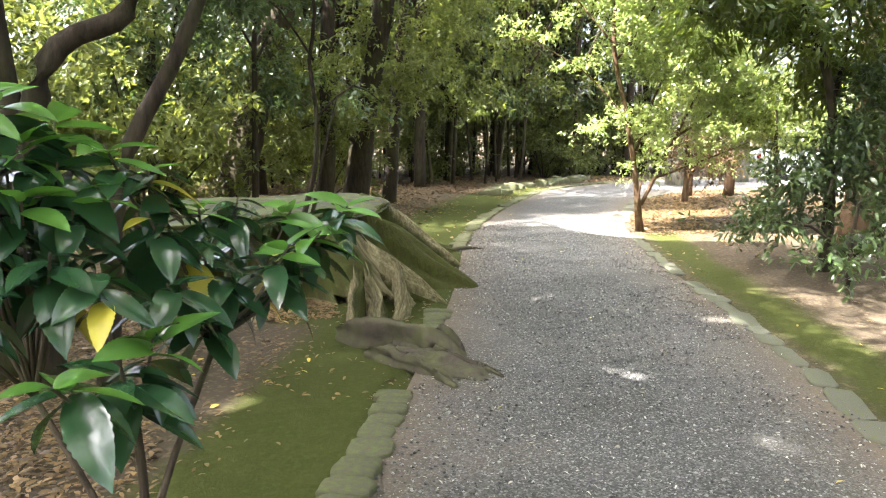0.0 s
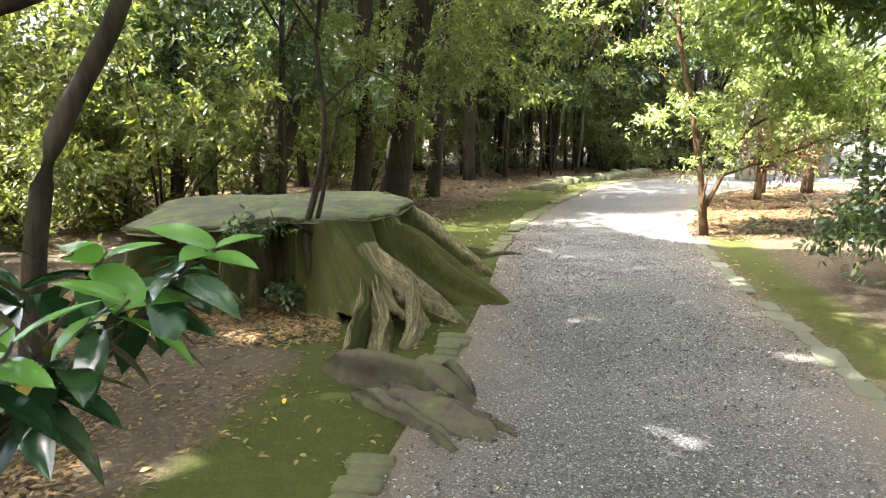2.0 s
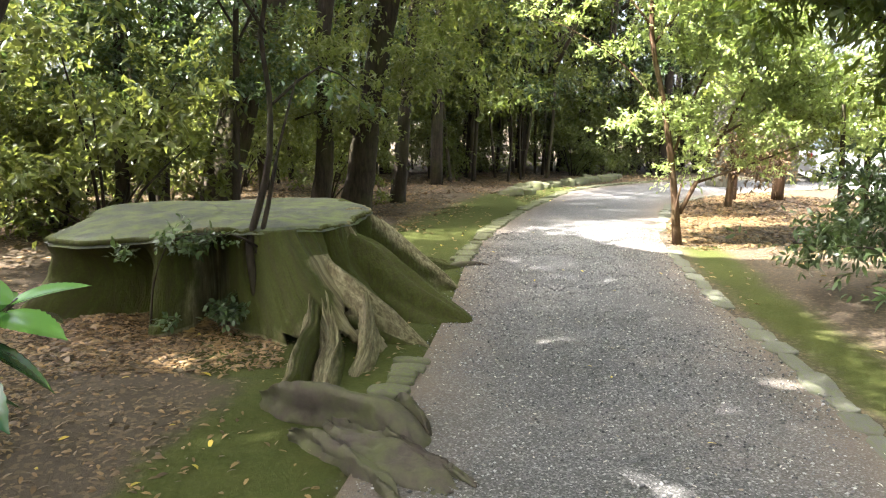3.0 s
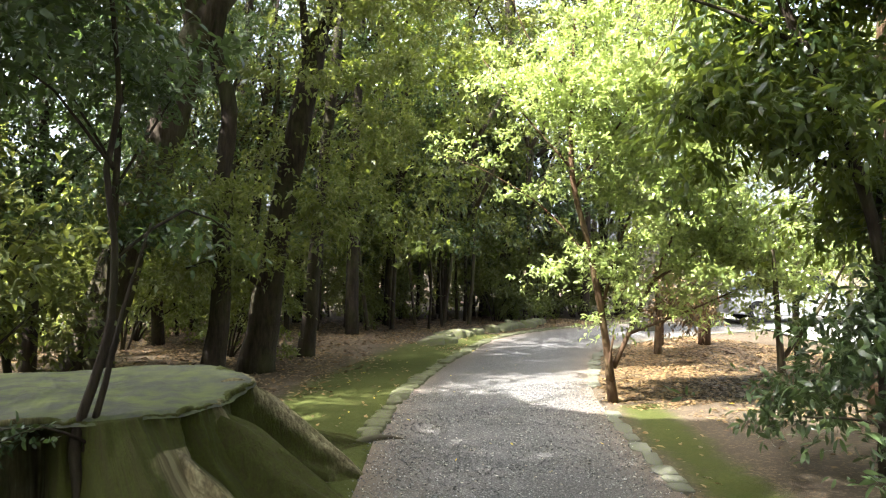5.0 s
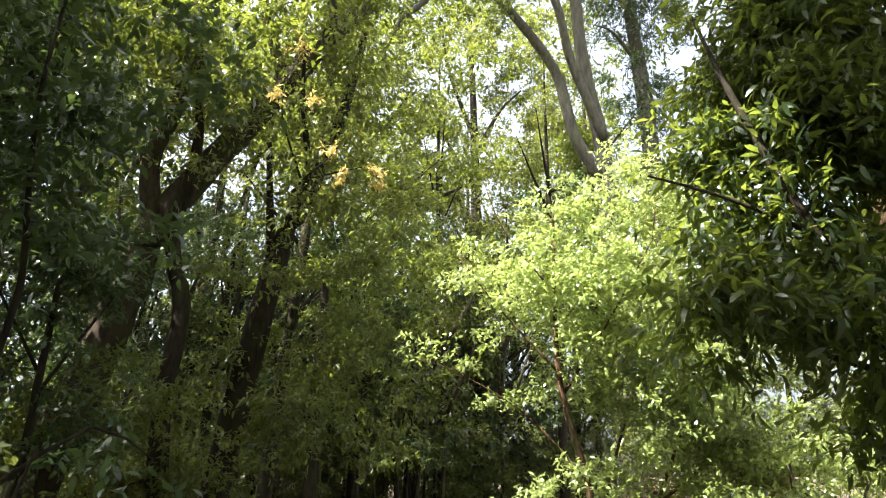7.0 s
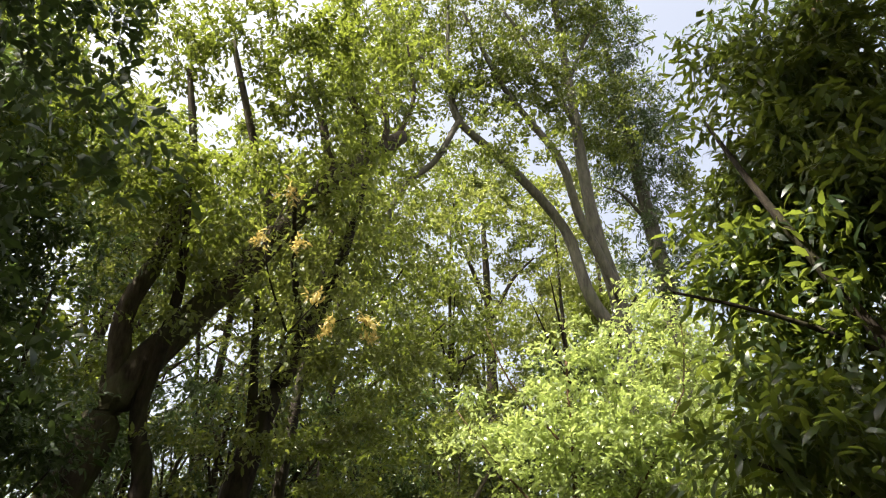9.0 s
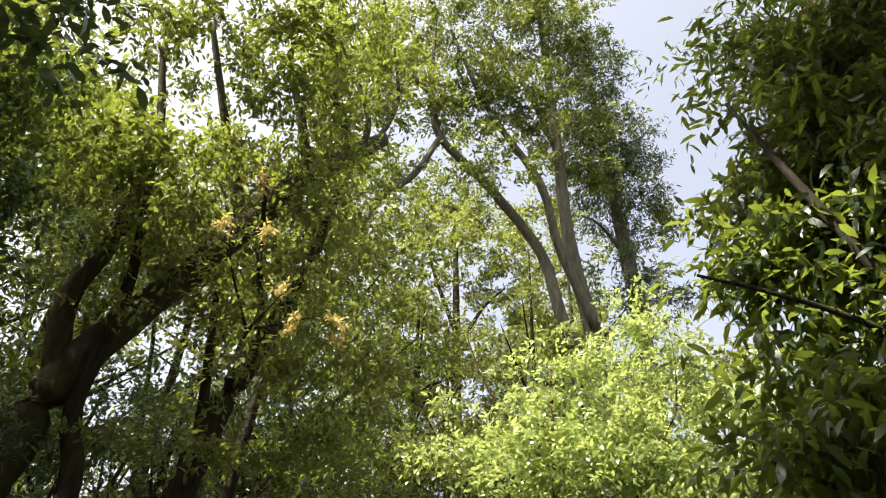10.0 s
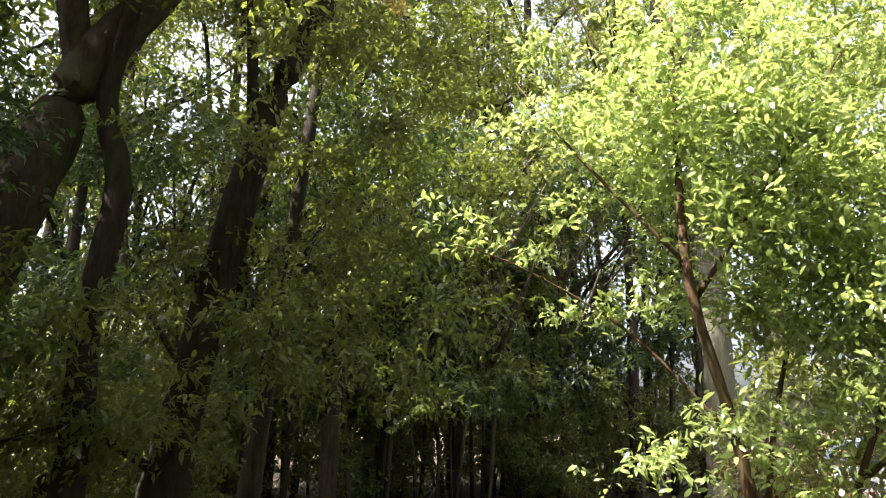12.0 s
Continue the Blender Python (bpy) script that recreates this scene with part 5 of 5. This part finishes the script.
for k in sunny:
    tagged(k, "small tree at the edge of the wood, some with sunlit-coloured leaves", "tree", "edge trees")
scatter(sunny, [(10.4, 10.0), (13.2, 11.4), (11.5, 6.6), (17.8, 12.8), (15.5, 9.8), (9.6, 4.4), (21.0, 14.5)], 12)


def build_far_wood():
    """The wood further off, closing the view all round."""
    q = np.random.default_rng(5)
    blobs = []
    for k in range(150):
        a = 2 * math.pi * k / 150
        d = q.uniform(32, 46)
        for z in (2, 6, 10):
            open_side = (0.85 < math.pi / 2 - a < 1.35 and z < 7) or (0.45 < math.pi / 2 - a <= 0.85 and z > 3)
            thin_side = 1.48 < a < 3.6 and (z > 3 or k % 3 == 0)
            high_front = 0.6 < a < 2.4 and z > 7
            if not open_side and not thin_side and not high_front:
                blobs.append((3 + d * math.cos(a), 9 + d * math.sin(a), z + q.uniform(-1, 1), 2.6, 2.6, 2.2))
    ob = new("far_wood", crown_mesh("far_wood", blobs, 60000, 0.5, GREEN, gaps=False, lay=0.4, simple=True))
    tagged(ob, "far evergreen wood closing the view", "woodland", kind="stuff")


build_far_wood()


# ---- the glossy shrub beside the camera ----
def big_leaf(seed, length=0.15, width=0.062):
    """A toothed, keeled leaf along +x, its tip hanging."""
    r = random.Random(seed)
    bend, sway, k = r.uniform(0.15, 0.5), r.uniform(-0.012, 0.012), 24
    v, f = [], []
    for i in range(k + 1):
        t = i / k
        w = width / 2 * (math.sin(math.pi * min(1, t ** 0.8 * 1.02)) ** 0.7 if 0 < t < 1 else 0.03)
        if t > 0.4 and i % 2:
            w *= 1.09
        z = -bend * length * t * t
        y = sway * math.sin(3 * t)
        v += [(length * t, y - w, z + 0.22 * w), (length * t, y - w * 0.5, z + 0.15 * w), (length * t, y, z), (length * t, y + w * 0.5, z + 0.15 * w), (length * t, y + w, z + 0.22 * w)]
    for i in range(k):
        for j in range(4):
            a = i * 5 + j
            f.append((a, a + 1, a + 6, a + 5))
    me = bpy.data.meshes.new("leaf")
    me.from_pydata(v, [], f)
    me.shade_smooth()
    return me


def build_shrub():
    foot = Vector((-0.16, 1.5, 0))
    base = thing("broad_leaved_shrub", foot, "evergreen shrub with glossy toothed leaves and fresh shoots", "shrub")
    kinds = {}
    for key, mat in (("old", AUCUBA), ("new", AUCUBA_NEW), ("yellow", AUCUBA_OLD)):
        kinds[key] = [big_leaf(i + len(key), *s) for i, s in enumerate(((0.17, 0.07), (0.15, 0.062), (0.18, 0.074), (0.13, 0.054)))]
        for me in kinds[key]:
            me.materials.append(mat)
    # tips of the shoots, and whether they carry fresh leaves
    tips = [((-0.45, 1.8, 1.56), 1), ((-0.3, 1.98, 1.52), 1), ((-0.19, 1.92, 1.46), 1), ((-0.58, 1.92, 1.5), 0), ((-0.35, 1.87, 1.47), 1), ((-0.24, 1.8, 1.36), 1), ((-0.28, 1.66, 1.24), 0), ((-0.15, 2.05, 1.37), 1), ((-0.03, 1.98, 1.22), 0), ((0.13, 2.15, 1.3), 0), ((0.24, 1.88, 1.2), 1),
            ((0.45, 2.22, 1.23), 0), ((0.2, 2.1, 1.1), 0), ((-0.24, 1.32, 1.06), 1), ((-0.15, 1.52, 1.02), 0), ((-0.09, 1.64, 1.05), 1), ((0.0, 1.84, 1.02), 0), ((0.36, 2.1, 1.2), 1), ((-0.42, 1.7, 1.3), 0), ((0.3, 2.25, 1.26), 1), ((-0.1, 1.85, 1.3), 0), ((-0.5, 1.95, 1.4), 0), ((0.02, 2.12, 1.3), 1), ((-0.38, 1.85, 1.22), 0), ((-0.2, 1.95, 1.2), 0), ((0.1, 1.95, 1.14), 0), ((0.28, 2.0, 1.12), 0), ((0.4, 2.3, 1.15), 0), ((-0.06, 1.75, 1.14), 0), ((0.16, 2.3, 1.2), 0), ((-0.3, 2.05, 1.3), 0), ((0.5, 2.35, 1.25), 1), ((-0.2, 1.66, 1.2), 0),
            ((-0.42, 1.7, 1.44), 0), ((-0.34, 1.74, 1.36), 1), ((-0.28, 1.84, 1.42), 0), ((-0.5, 1.8, 1.3), 0), ((-0.4, 1.9, 1.58), 1), ((-0.1, 1.95, 1.4), 0), ((-0.45, 1.55, 1.2), 0)]
    joints = [Vector((-0.13, 1.53, 0.93)), Vector((0.05, 1.93, 0.95)), Vector((-0.35, 1.75, 0.9)), Vector((-0.12, 1.52, 0.72))]
    stems = [[(0, 0, -0.05, 0.014), (0.03, 0.01, 0.4, 0.012), (*(joints[3] - foot), 0.01), (*(joints[0] - foot), 0.009)],
             [(0.03, 0.02, 0.6, 0.009), (0.1, 0.2, 0.75, 0.009), (*(joints[1] - foot), 0.008)], [(0.033, 0.013, 0.5, 0.009), (-0.06, 0.12, 0.68, 0.008), (*(joints[2] - foot), 0.007)]]
    for s in stems:
        limbs(base, "stem", [s], BARK, 8, 0.05, 0.06)
    r = random.Random(4)
    for tip, fresh in tips:
        tip = Vector(tip)
        j = min(joints, key=lambda p: (p - tip).length + 0.5 * max(0, p.z - tip.z))
        mid = (j * 0.45 + tip * 0.55) + Vector((0, 0, -0.03))
        limbs(base, "twig", [[(*(j - foot), 0.006), (*(mid - foot), 0.0045), (*(tip - foot), 0.003)]], BARK, 6, 0.04, 0.06)
        count = r.randint(9, 11)
        for k in range(count):
            key = "new" if fresh and k > 4 else "old"
            if r.random() < 0.035:
                key = "yellow"
            a = k * 2.4 + r.uniform(-0.3, 0.3)
            rise = -0.5 + 1.15 * k / count if fresh else -0.6 + 0.8 * k / count
            ob = new("leaf", kinds[key][r.randrange(4)])
            ob.parent = base
            back = (tip - j).normalized() * (-0.09 * (1 - k / count))
            s = r.uniform(0.75, 1.1) * (0.8 if k > count - 3 else 1)
            ob.matrix_local = Matrix.LocRotScale(tip - foot + back, Euler((r.uniform(-0.5, 0.5), -rise + r.uniform(-0.25, 0.25), a)), (s, s, s))


build_shrub()


# ---- fallen leaves and loose stones ----
def build_litter():
    def lay(n, box, test, size, name, mat, label, up=0.0):
        q = rng.random((n, 2))
        p = np.column_stack([box[0] + q[:, 0] * (box[1] - box[0]), box[2] + q[:, 1] * (box[3] - box[2])])
        dl, dr = path_sides(p)
        p = p[test(p, dl, dr)]
        dl, dr = path_sides(p)
        inside = np.minimum(dl, dr)
        z = np.where(inside > 0.0, 0.02, ground_height(p, inside - 0.02)) + rng.uniform(0.003, 0.011, len(p)) + up
        pos = np.column_stack([p, z])
        a = rng.random(len(p)) * 6.283
        way = np.column_stack([np.cos(a), np.sin(a), rng.normal(size=len(p)) * 0.18])
        nrm = np.column_stack([rng.normal(size=len(p)) * 0.3, rng.normal(size=len(p)) * 0.3, np.ones(len(p))])
        ln = size * rng.uniform(0.6, 1.3, len(p))
        v, t = leaves(pos, way, nrm, ln, ln * 0.42)
        tagged(new(name, quick_mesh(name, v, t, mat)), label, "leaf litter", kind="stuff")

    def patchy(p, dl, dr):
        moss = moss_share(p, dl, dr)
        f = np.array([noise.noise((x * 0.9, y * 0.9, 8)) for x, y in p])
        deep = ((p[:, 0] < -0.2) & (p[:, 1] < 7)) | ((p[:, 0] > 6.3) & (p[:, 1] > 8.6)) | (p[:, 1] > 15.5) | ((p[:, 0] < 5) & (p[:, 1] > 10.5))
        keep = np.where(deep, 0.9, 0.22 + f * 0.5) * (1 - 0.93 * moss)
        bare = (p[:, 0] > -0.2) & (p[:, 0] < 1.2) & (p[:, 1] < 5.6)
        keep = np.where(bare, keep * 0.5, keep)
        right_soil = (dr < 0) & (p[:, 1] < 8) & (p[:, 0] < 8)
        keep = np.where(right_soil, keep * 0.5, keep)
        st = np.hypot(p[:, 0] - 0.75, p[:, 1] - 7.5)
        keep = np.where((st < 2.0) & (p[:, 0] < 1.1) & (p[:, 1] < 7.3), 1.0, keep)
        return (np.minimum(dl, dr) < -0.12) & (rng.random(len(p)) < keep) & (st > 0.6)

    lay(60000, (-2.6, 2.2, 1.0, 8.0), patchy, 0.05, "leaf_litter", LITTER, "brown fallen leaves lying on the soil")
    lay(30000, (6.0, 13, 7.5, 15), patchy, 0.075, "leaf_litter", LITTER, "brown fallen leaves lying in the sun")
    lay(60000, (-4, 13, 6.0, 22), patchy, 0.085, "leaf_litter", LITTER, "brown fallen leaves under the trees")
    lay(700, (-3, 9, 1.0, 14), lambda p, dl, dr: (np.minimum(dl, dr) < -0.1) & (rng.random(len(p)) < 0.5), 0.06, "yellow_leaves", YELLOW, "scattered yellow fallen leaves")
    lay(9000, (0, 8, 0.8, 11), lambda p, dl, dr: (np.minimum(dl, dr) > 0.03) & (rng.random(len(p)) < 0.6), 0.022, "path_debris", DEBRIS, "straw-coloured bits lying on the gravel")
    lay(500, (0, 8, 1.0, 14), lambda p, dl, dr: (np.minimum(dl, dr) > 0.1) & (rng.random(len(p)) < 0.18), 0.05, "path_leaves", YELLOW, "a few leaves blown onto the gravel")


build_litter()


def build_gravel():
    n = 60000
    u = rng.random(n)
    i = (rng.random(n) * 190 + 118).astype(int)
    p = LL[i] * (1 - u)[:, None] + RR[i] * u[:, None] + rng.normal(size=(n, 2)) * 0.06
    keep = p[:, 1] < 10.5
    p = p[keep]
    n = len(p)
    s = 0.004 + 0.008 * rng.random(n) ** 3
    octa = np.array([(1, 0, 0), (0, 1, 0), (-1, 0, 0), (0, -1, 0), (0, 0, 0.7), (0, 0, -0.7)], float)
    tri = np.array([(0, 1, 4), (1, 2, 4), (2, 3, 4), (3, 0, 4), (1, 0, 5), (2, 1, 5), (3, 2, 5), (0, 3, 5)])
    a = rng.random(n) * 6.283
    rot = np.stack([np.stack([np.cos(a), -np.sin(a), 0 * a], 1), np.stack([np.sin(a), np.cos(a), 0 * a], 1), np.stack([0 * a, 0 * a, 1 + 0 * a], 1)], 1)
    shape = octa[None] * rng.uniform(0.6, 1.3, (n, 6, 1)) * s[:, None, None]
    v = np.einsum("nij,nkj->nki", rot, shape) + np.column_stack([p, np.full(n, 0.016)])[:, None, :]
    t = (np.arange(n)[:, None, None] * 6 + tri[None]).reshape(-1, 3)
    m, nn, l, bsdf = shader("gravel_stone", 0.85, 0.25)
    geo = nn.new("ShaderNodeNewGeometry")
    l.new(ramp(nn, l, geo.outputs["Random Per Island"], [(0.0, (0.04, 0.04, 0.041)), (0.7, (0.125, 0.124, 0.122)), (0.96, (0.35, 0.34, 0.32))]), bsdf.inputs["Base Color"])
    tagged(new("gravel", quick_mesh("gravel", v.reshape(-1, 3), t, m)), "loose grey gravel on the path", "gravel", kind="stuff")


build_gravel()


# ---- the open side: road, parked car, posts ----
def build_road():
    line = smooth_line([(9.0, -8, 0), (13.0, 3.0, 0), (16.5, 11.0, 0), (21.0, 19.0, 0), (32, 32, 0)], 0.8)
    v, f = [], []
    for i, p in enumerate(line):
        d = line[min(i + 1, len(line) - 1)] - line[max(i - 1, 0)]
        n = np.array((d[1], -d[0], 0)) / np.linalg.norm(d)
        for k in (-2.6, -1, 1, 3.2):
            q = p + n * k
            v.append((q[0], q[1], 0.05 + 0.02 * math.cos(k)))
    for i in range(len(line) - 1):
        for k in range(3):
            f.append((i * 4 + k, i * 4 + k + 1, i * 4 + k + 5, i * 4 + k + 4))
    ob = mesh_ob("road", v, f, plain("pale_concrete", (0.3, 0.29, 0.27), (0.42, 0.41, 0.38), 3, 0.9, 0.2), None, True)
    tagged(ob, "pale sunlit road beyond the trees", "road", kind="structure")


build_road()


def prism(bm, outline, y0, y1, inset=0.0):
    """A side outline (x, z) carried across from y0 to y1, bevelled by an inset."""
    rows = []
    for y, s in ((y0, inset), (y0 + inset, 0), (y1 - inset, 0), (y1, inset)):
        cx = sum(p[0] for p in outline) / len(outline)
        cz = sum(p[1] for p in outline) / len(outline)
        rows.append([bm.verts.new((x + (cx - x) * s * 0.8, y, z + (cz - z) * s * 0.8)) for x, z in outline])
    n = len(outline)
    for a, b in zip(rows, rows[1:]):
        for k in range(n):
            bm.faces.new((a[k], a[(k + 1) % n], b[(k + 1) % n], b[k]))
    bm.faces.new(rows[0][::-1])
    bm.faces.new(rows[-1])
    bmesh.ops.recalc_face_normals(bm, faces=bm.faces)


CARPAINT = plain("silver_paint", (0.5, 0.52, 0.54), (0.54, 0.56, 0.58), 4, 0.28, 0.6, 0.4)
CARGLASS = plain("dark_glass", (0.02, 0.025, 0.03), (0.03, 0.035, 0.04), 4, 0.08, 0.6)
RUBBER = plain("rubber", (0.015, 0.015, 0.015), (0.03, 0.03, 0.03), 30, 0.85, 0.2)
RIM = plain("wheel_rim", (0.4, 0.4, 0.42), (0.5, 0.5, 0.52), 10, 0.35, 0.5, 0.7)
TAIL = plain("red_lens", (0.3, 0.01, 0.01), (0.35, 0.02, 0.02), 10, 0.2, 0.5)


def build_car():
    car = thing("parked_car", (18.6, 17.2, 0.06), "silver car parked beyond the trees", "car")
    car.rotation_euler = (0, 0, radians(-28))
    bm = bmesh.new()
    prism(bm, [(-2.05, 0.25), (-2.1, 0.6), (-1.95, 0.86), (-1.2, 0.94), (0.9, 0.94), (1.75, 0.84), (2.08, 0.62), (2.1, 0.28), (1.6, 0.22), (-1.6, 0.22)], -0.84, 0.84, 0.1)
    body = part("body", bm, CARPAINT, car)
    bm = bmesh.new()
    prism(bm, [(-1.75, 0.92), (-1.3, 1.38), (-0.9, 1.45), (0.1, 1.45), (0.45, 1.36), (1.05, 0.93)], -0.74, 0.74, 0.12)
    part("cabin", bm, CARGLASS, car, "dark glass cabin")
    bm = bmesh.new()
    prism(bm, [(-1.25, 1.4), (-0.9, 1.475), (0.1, 1.475), (0.4, 1.39), (0.1, 1.43), (-0.9, 1.43)], -0.7, 0.7, 0.05)
    part("roof", bm, CARPAINT, car)
    for x in (-1.3, 1.3):
        for y in (-0.8, 0.8):
            bm = bmesh.new()
            bmesh.ops.create_cone(bm, cap_ends=True, segments=20, radius1=0.31, radius2=0.31, depth=0.2, matrix=Matrix.Translation((x, y, 0.31)) @ Matrix.Rotation(math.pi / 2, 4, "X"))
            bmesh.ops.bevel(bm, geom=[e for e in bm.edges if e.is_boundary or len(e.link_faces) == 2 and e.calc_face_angle() > 1], offset=0.03, segments=2, affect="EDGES")
            wheel = part("wheel", bm, RUBBER, car)
            bm = bmesh.new()
            bmesh.ops.create_cone(bm, cap_ends=True, segments=16, radius1=0.19, radius2=0.17, depth=0.215, matrix=Matrix.Translation((x, y, 0.31)) @ Matrix.Rotation(math.pi / 2, 4, "X"))
            part("rim", bm, RIM, wheel)
    for x, mat, name in ((-2.07, TAIL, "tail_light"), (2.04, RIM, "headlight")):
        for y in (-0.62, 0.62):
            bm = bmesh.new()
            bmesh.ops.create_cube(bm, size=1, matrix=Matrix.Translation((x, y, 0.68)) @ Matrix.Diagonal((0.09, 0.26, 0.14, 1)))
            bmesh.ops.bevel(bm, geom=list(bm.edges), offset=0.02, segments=2, affect="EDGES")
            part(name, bm, mat, car)


build_car()


def build_posts():
    wood = bark_material("weathered_post", (0.022, 0.012, 0.007), (0.075, 0.042, 0.022), mossy=0.15)
    for x, y, h, r in ((11.9, 13.6, 0.75, 0.12), (11.0, 13.9, 0.6, 0.09)):
        post = thing("wooden_post", (x, y, 0), "short thick brown wooden post among leaves", "post", "posts by the road")
        limbs(post, "shaft", [[(0, 0, -0.05, r * 1.05), (0.01, 0, h * 0.5, r), (0.0, 0.01, h - 0.03, r * 0.98), (0, 0.01, h, r * 0.88)]], wood, 14, 0.03, 0.15)


build_posts()


def build_bank():
    """Rough stones holding the raised bank at the far bend."""
    r = random.Random(31)
    kinds = [stone_mesh(20 + i) for i in range(4)]
    for me in kinds:
        me.materials.append(KERB_MOSSY)
    line = smooth_line([(6.6, 15.3, 0), (7.6, 16.6, 0), (9.3, 17.6, 0), (11.2, 18.9, 0)], 0.42)
    for x, y, z in line:
        rock = new("border_rock", kinds[r.randrange(4)])
        rock.matrix_basis = Matrix.LocRotScale((x + r.uniform(-0.08, 0.08), y + r.uniform(-0.08, 0.08), 0.04), Euler((r.uniform(-0.2, 0.2), r.uniform(-0.2, 0.2), r.uniform(0, 6))), (r.uniform(0.4, 0.7), r.uniform(0.3, 0.45), r.uniform(0.16, 0.26)))
        tagged(rock, "rough mossy rock edging the far bank", "rock", "border rocks")


build_bank()


def build_ivy():
    ivy = thing("ivy_growth", (0.55, 6.45, 0.0), "dark small-leaved creeper over the stump's edge", "creeper")
    limbs(ivy, "stem", [[(-0.3, 0.0, 0.0, 0.008), (-0.25, -0.02, 0.4, 0.007), (-0.1, -0.03, 0.68, 0.005), (0.3, 0.0, 0.7, 0.003)]], DARKBARK, 6, 0.05, 0.08)
    crown(ivy, [(0.0, -0.03, 0.64, 0.3, 0.09, 0.13), (0.3, 0.0, 0.7, 0.3, 0.1, 0.07), (-0.35, 0.0, 0.55, 0.15, 0.1, 0.15), (0.1, -0.08, 0.15, 0.4, 0.15, 0.1)], 750, 0.05, DEEP, slim=0.6, clump=0.1)


build_ivy()


def build_hut():
    """Small timber shelter on the far side of the road."""
    plank = bark_material("yellow_timber", (0.22, 0.15, 0.07), (0.4, 0.3, 0.16), mossy=0.1)
    tile = plain("grey_roof_tile", (0.06, 0.06, 0.065), (0.12, 0.12, 0.13), 6, 0.7)
    hut = thing("timber_shelter", (23.0, 19.0, 0), "yellow timber shelter with dark posts and tiled roof", "shelter")
    hut.rotation_euler = (0, 0, radians(35))
    for k in range(18):
        bm = bmesh.new()
        bmesh.ops.create_cube(bm, size=1, matrix=Matrix.Translation((-2.1 + k * 0.247, -1.6, 1.5)) @ Matrix.Diagonal((0.24, 0.05, 2.3, 1)))
        part("plank", bm, plank, hut)
    for x in (-2.3, -0.75, 0.75, 2.3):
        for y in (-1.75, 1.75):
            bm = bmesh.new()
            bmesh.ops.create_cube(bm, size=1, matrix=Matrix.Translation((x, y, 1.4)) @ Matrix.Diagonal((0.16, 0.16, 2.8, 1)))
            bmesh.ops.bevel(bm, geom=list(bm.edges), offset=0.015, segments=1, affect="EDGES")
            part("post", bm, DARKBARK, hut)
    bm = bmesh.new()
    prism(bm, [(-2.9, 2.75), (0, 4.0), (2.9, 2.75), (2.9, 2.6), (0, 3.82), (-2.9, 2.6)], -2.4, 2.4, 0.02)
    part("roof", bm, tile, hut)
    bm = bmesh.new()
    bmesh.ops.create_cube(bm, size=1, matrix=Matrix.Translation((0, 1.6, 1.5)) @ Matrix.Diagonal((4.5, 0.06, 2.3, 1)))
    part("back_wall", bm, plank, hut)


build_hut()


def build_dark_rocks():
    dark = stone_material("dark_rock", (0.02, 0.018, 0.018), (0.07, 0.055, 0.055), 0.2)
    for x, y, w, h, a in ((7.95, 6.75, 0.34, 0.26, 0.3), (8.2, 6.5, 0.42, 0.2, 1.2)):
        me = stone_mesh(40 + int(w * 100))
        me.materials.append(dark)
        rock = new("dark_rock", me)
        rock.matrix_basis = Matrix.LocRotScale((x, y, h * 0.3), Euler((0.1, 0, a)), (w, w * 0.8, h))
        tagged(rock, "dark rounded rock by the cedar's foot", "rock", "dark rocks")


build_dark_rocks()
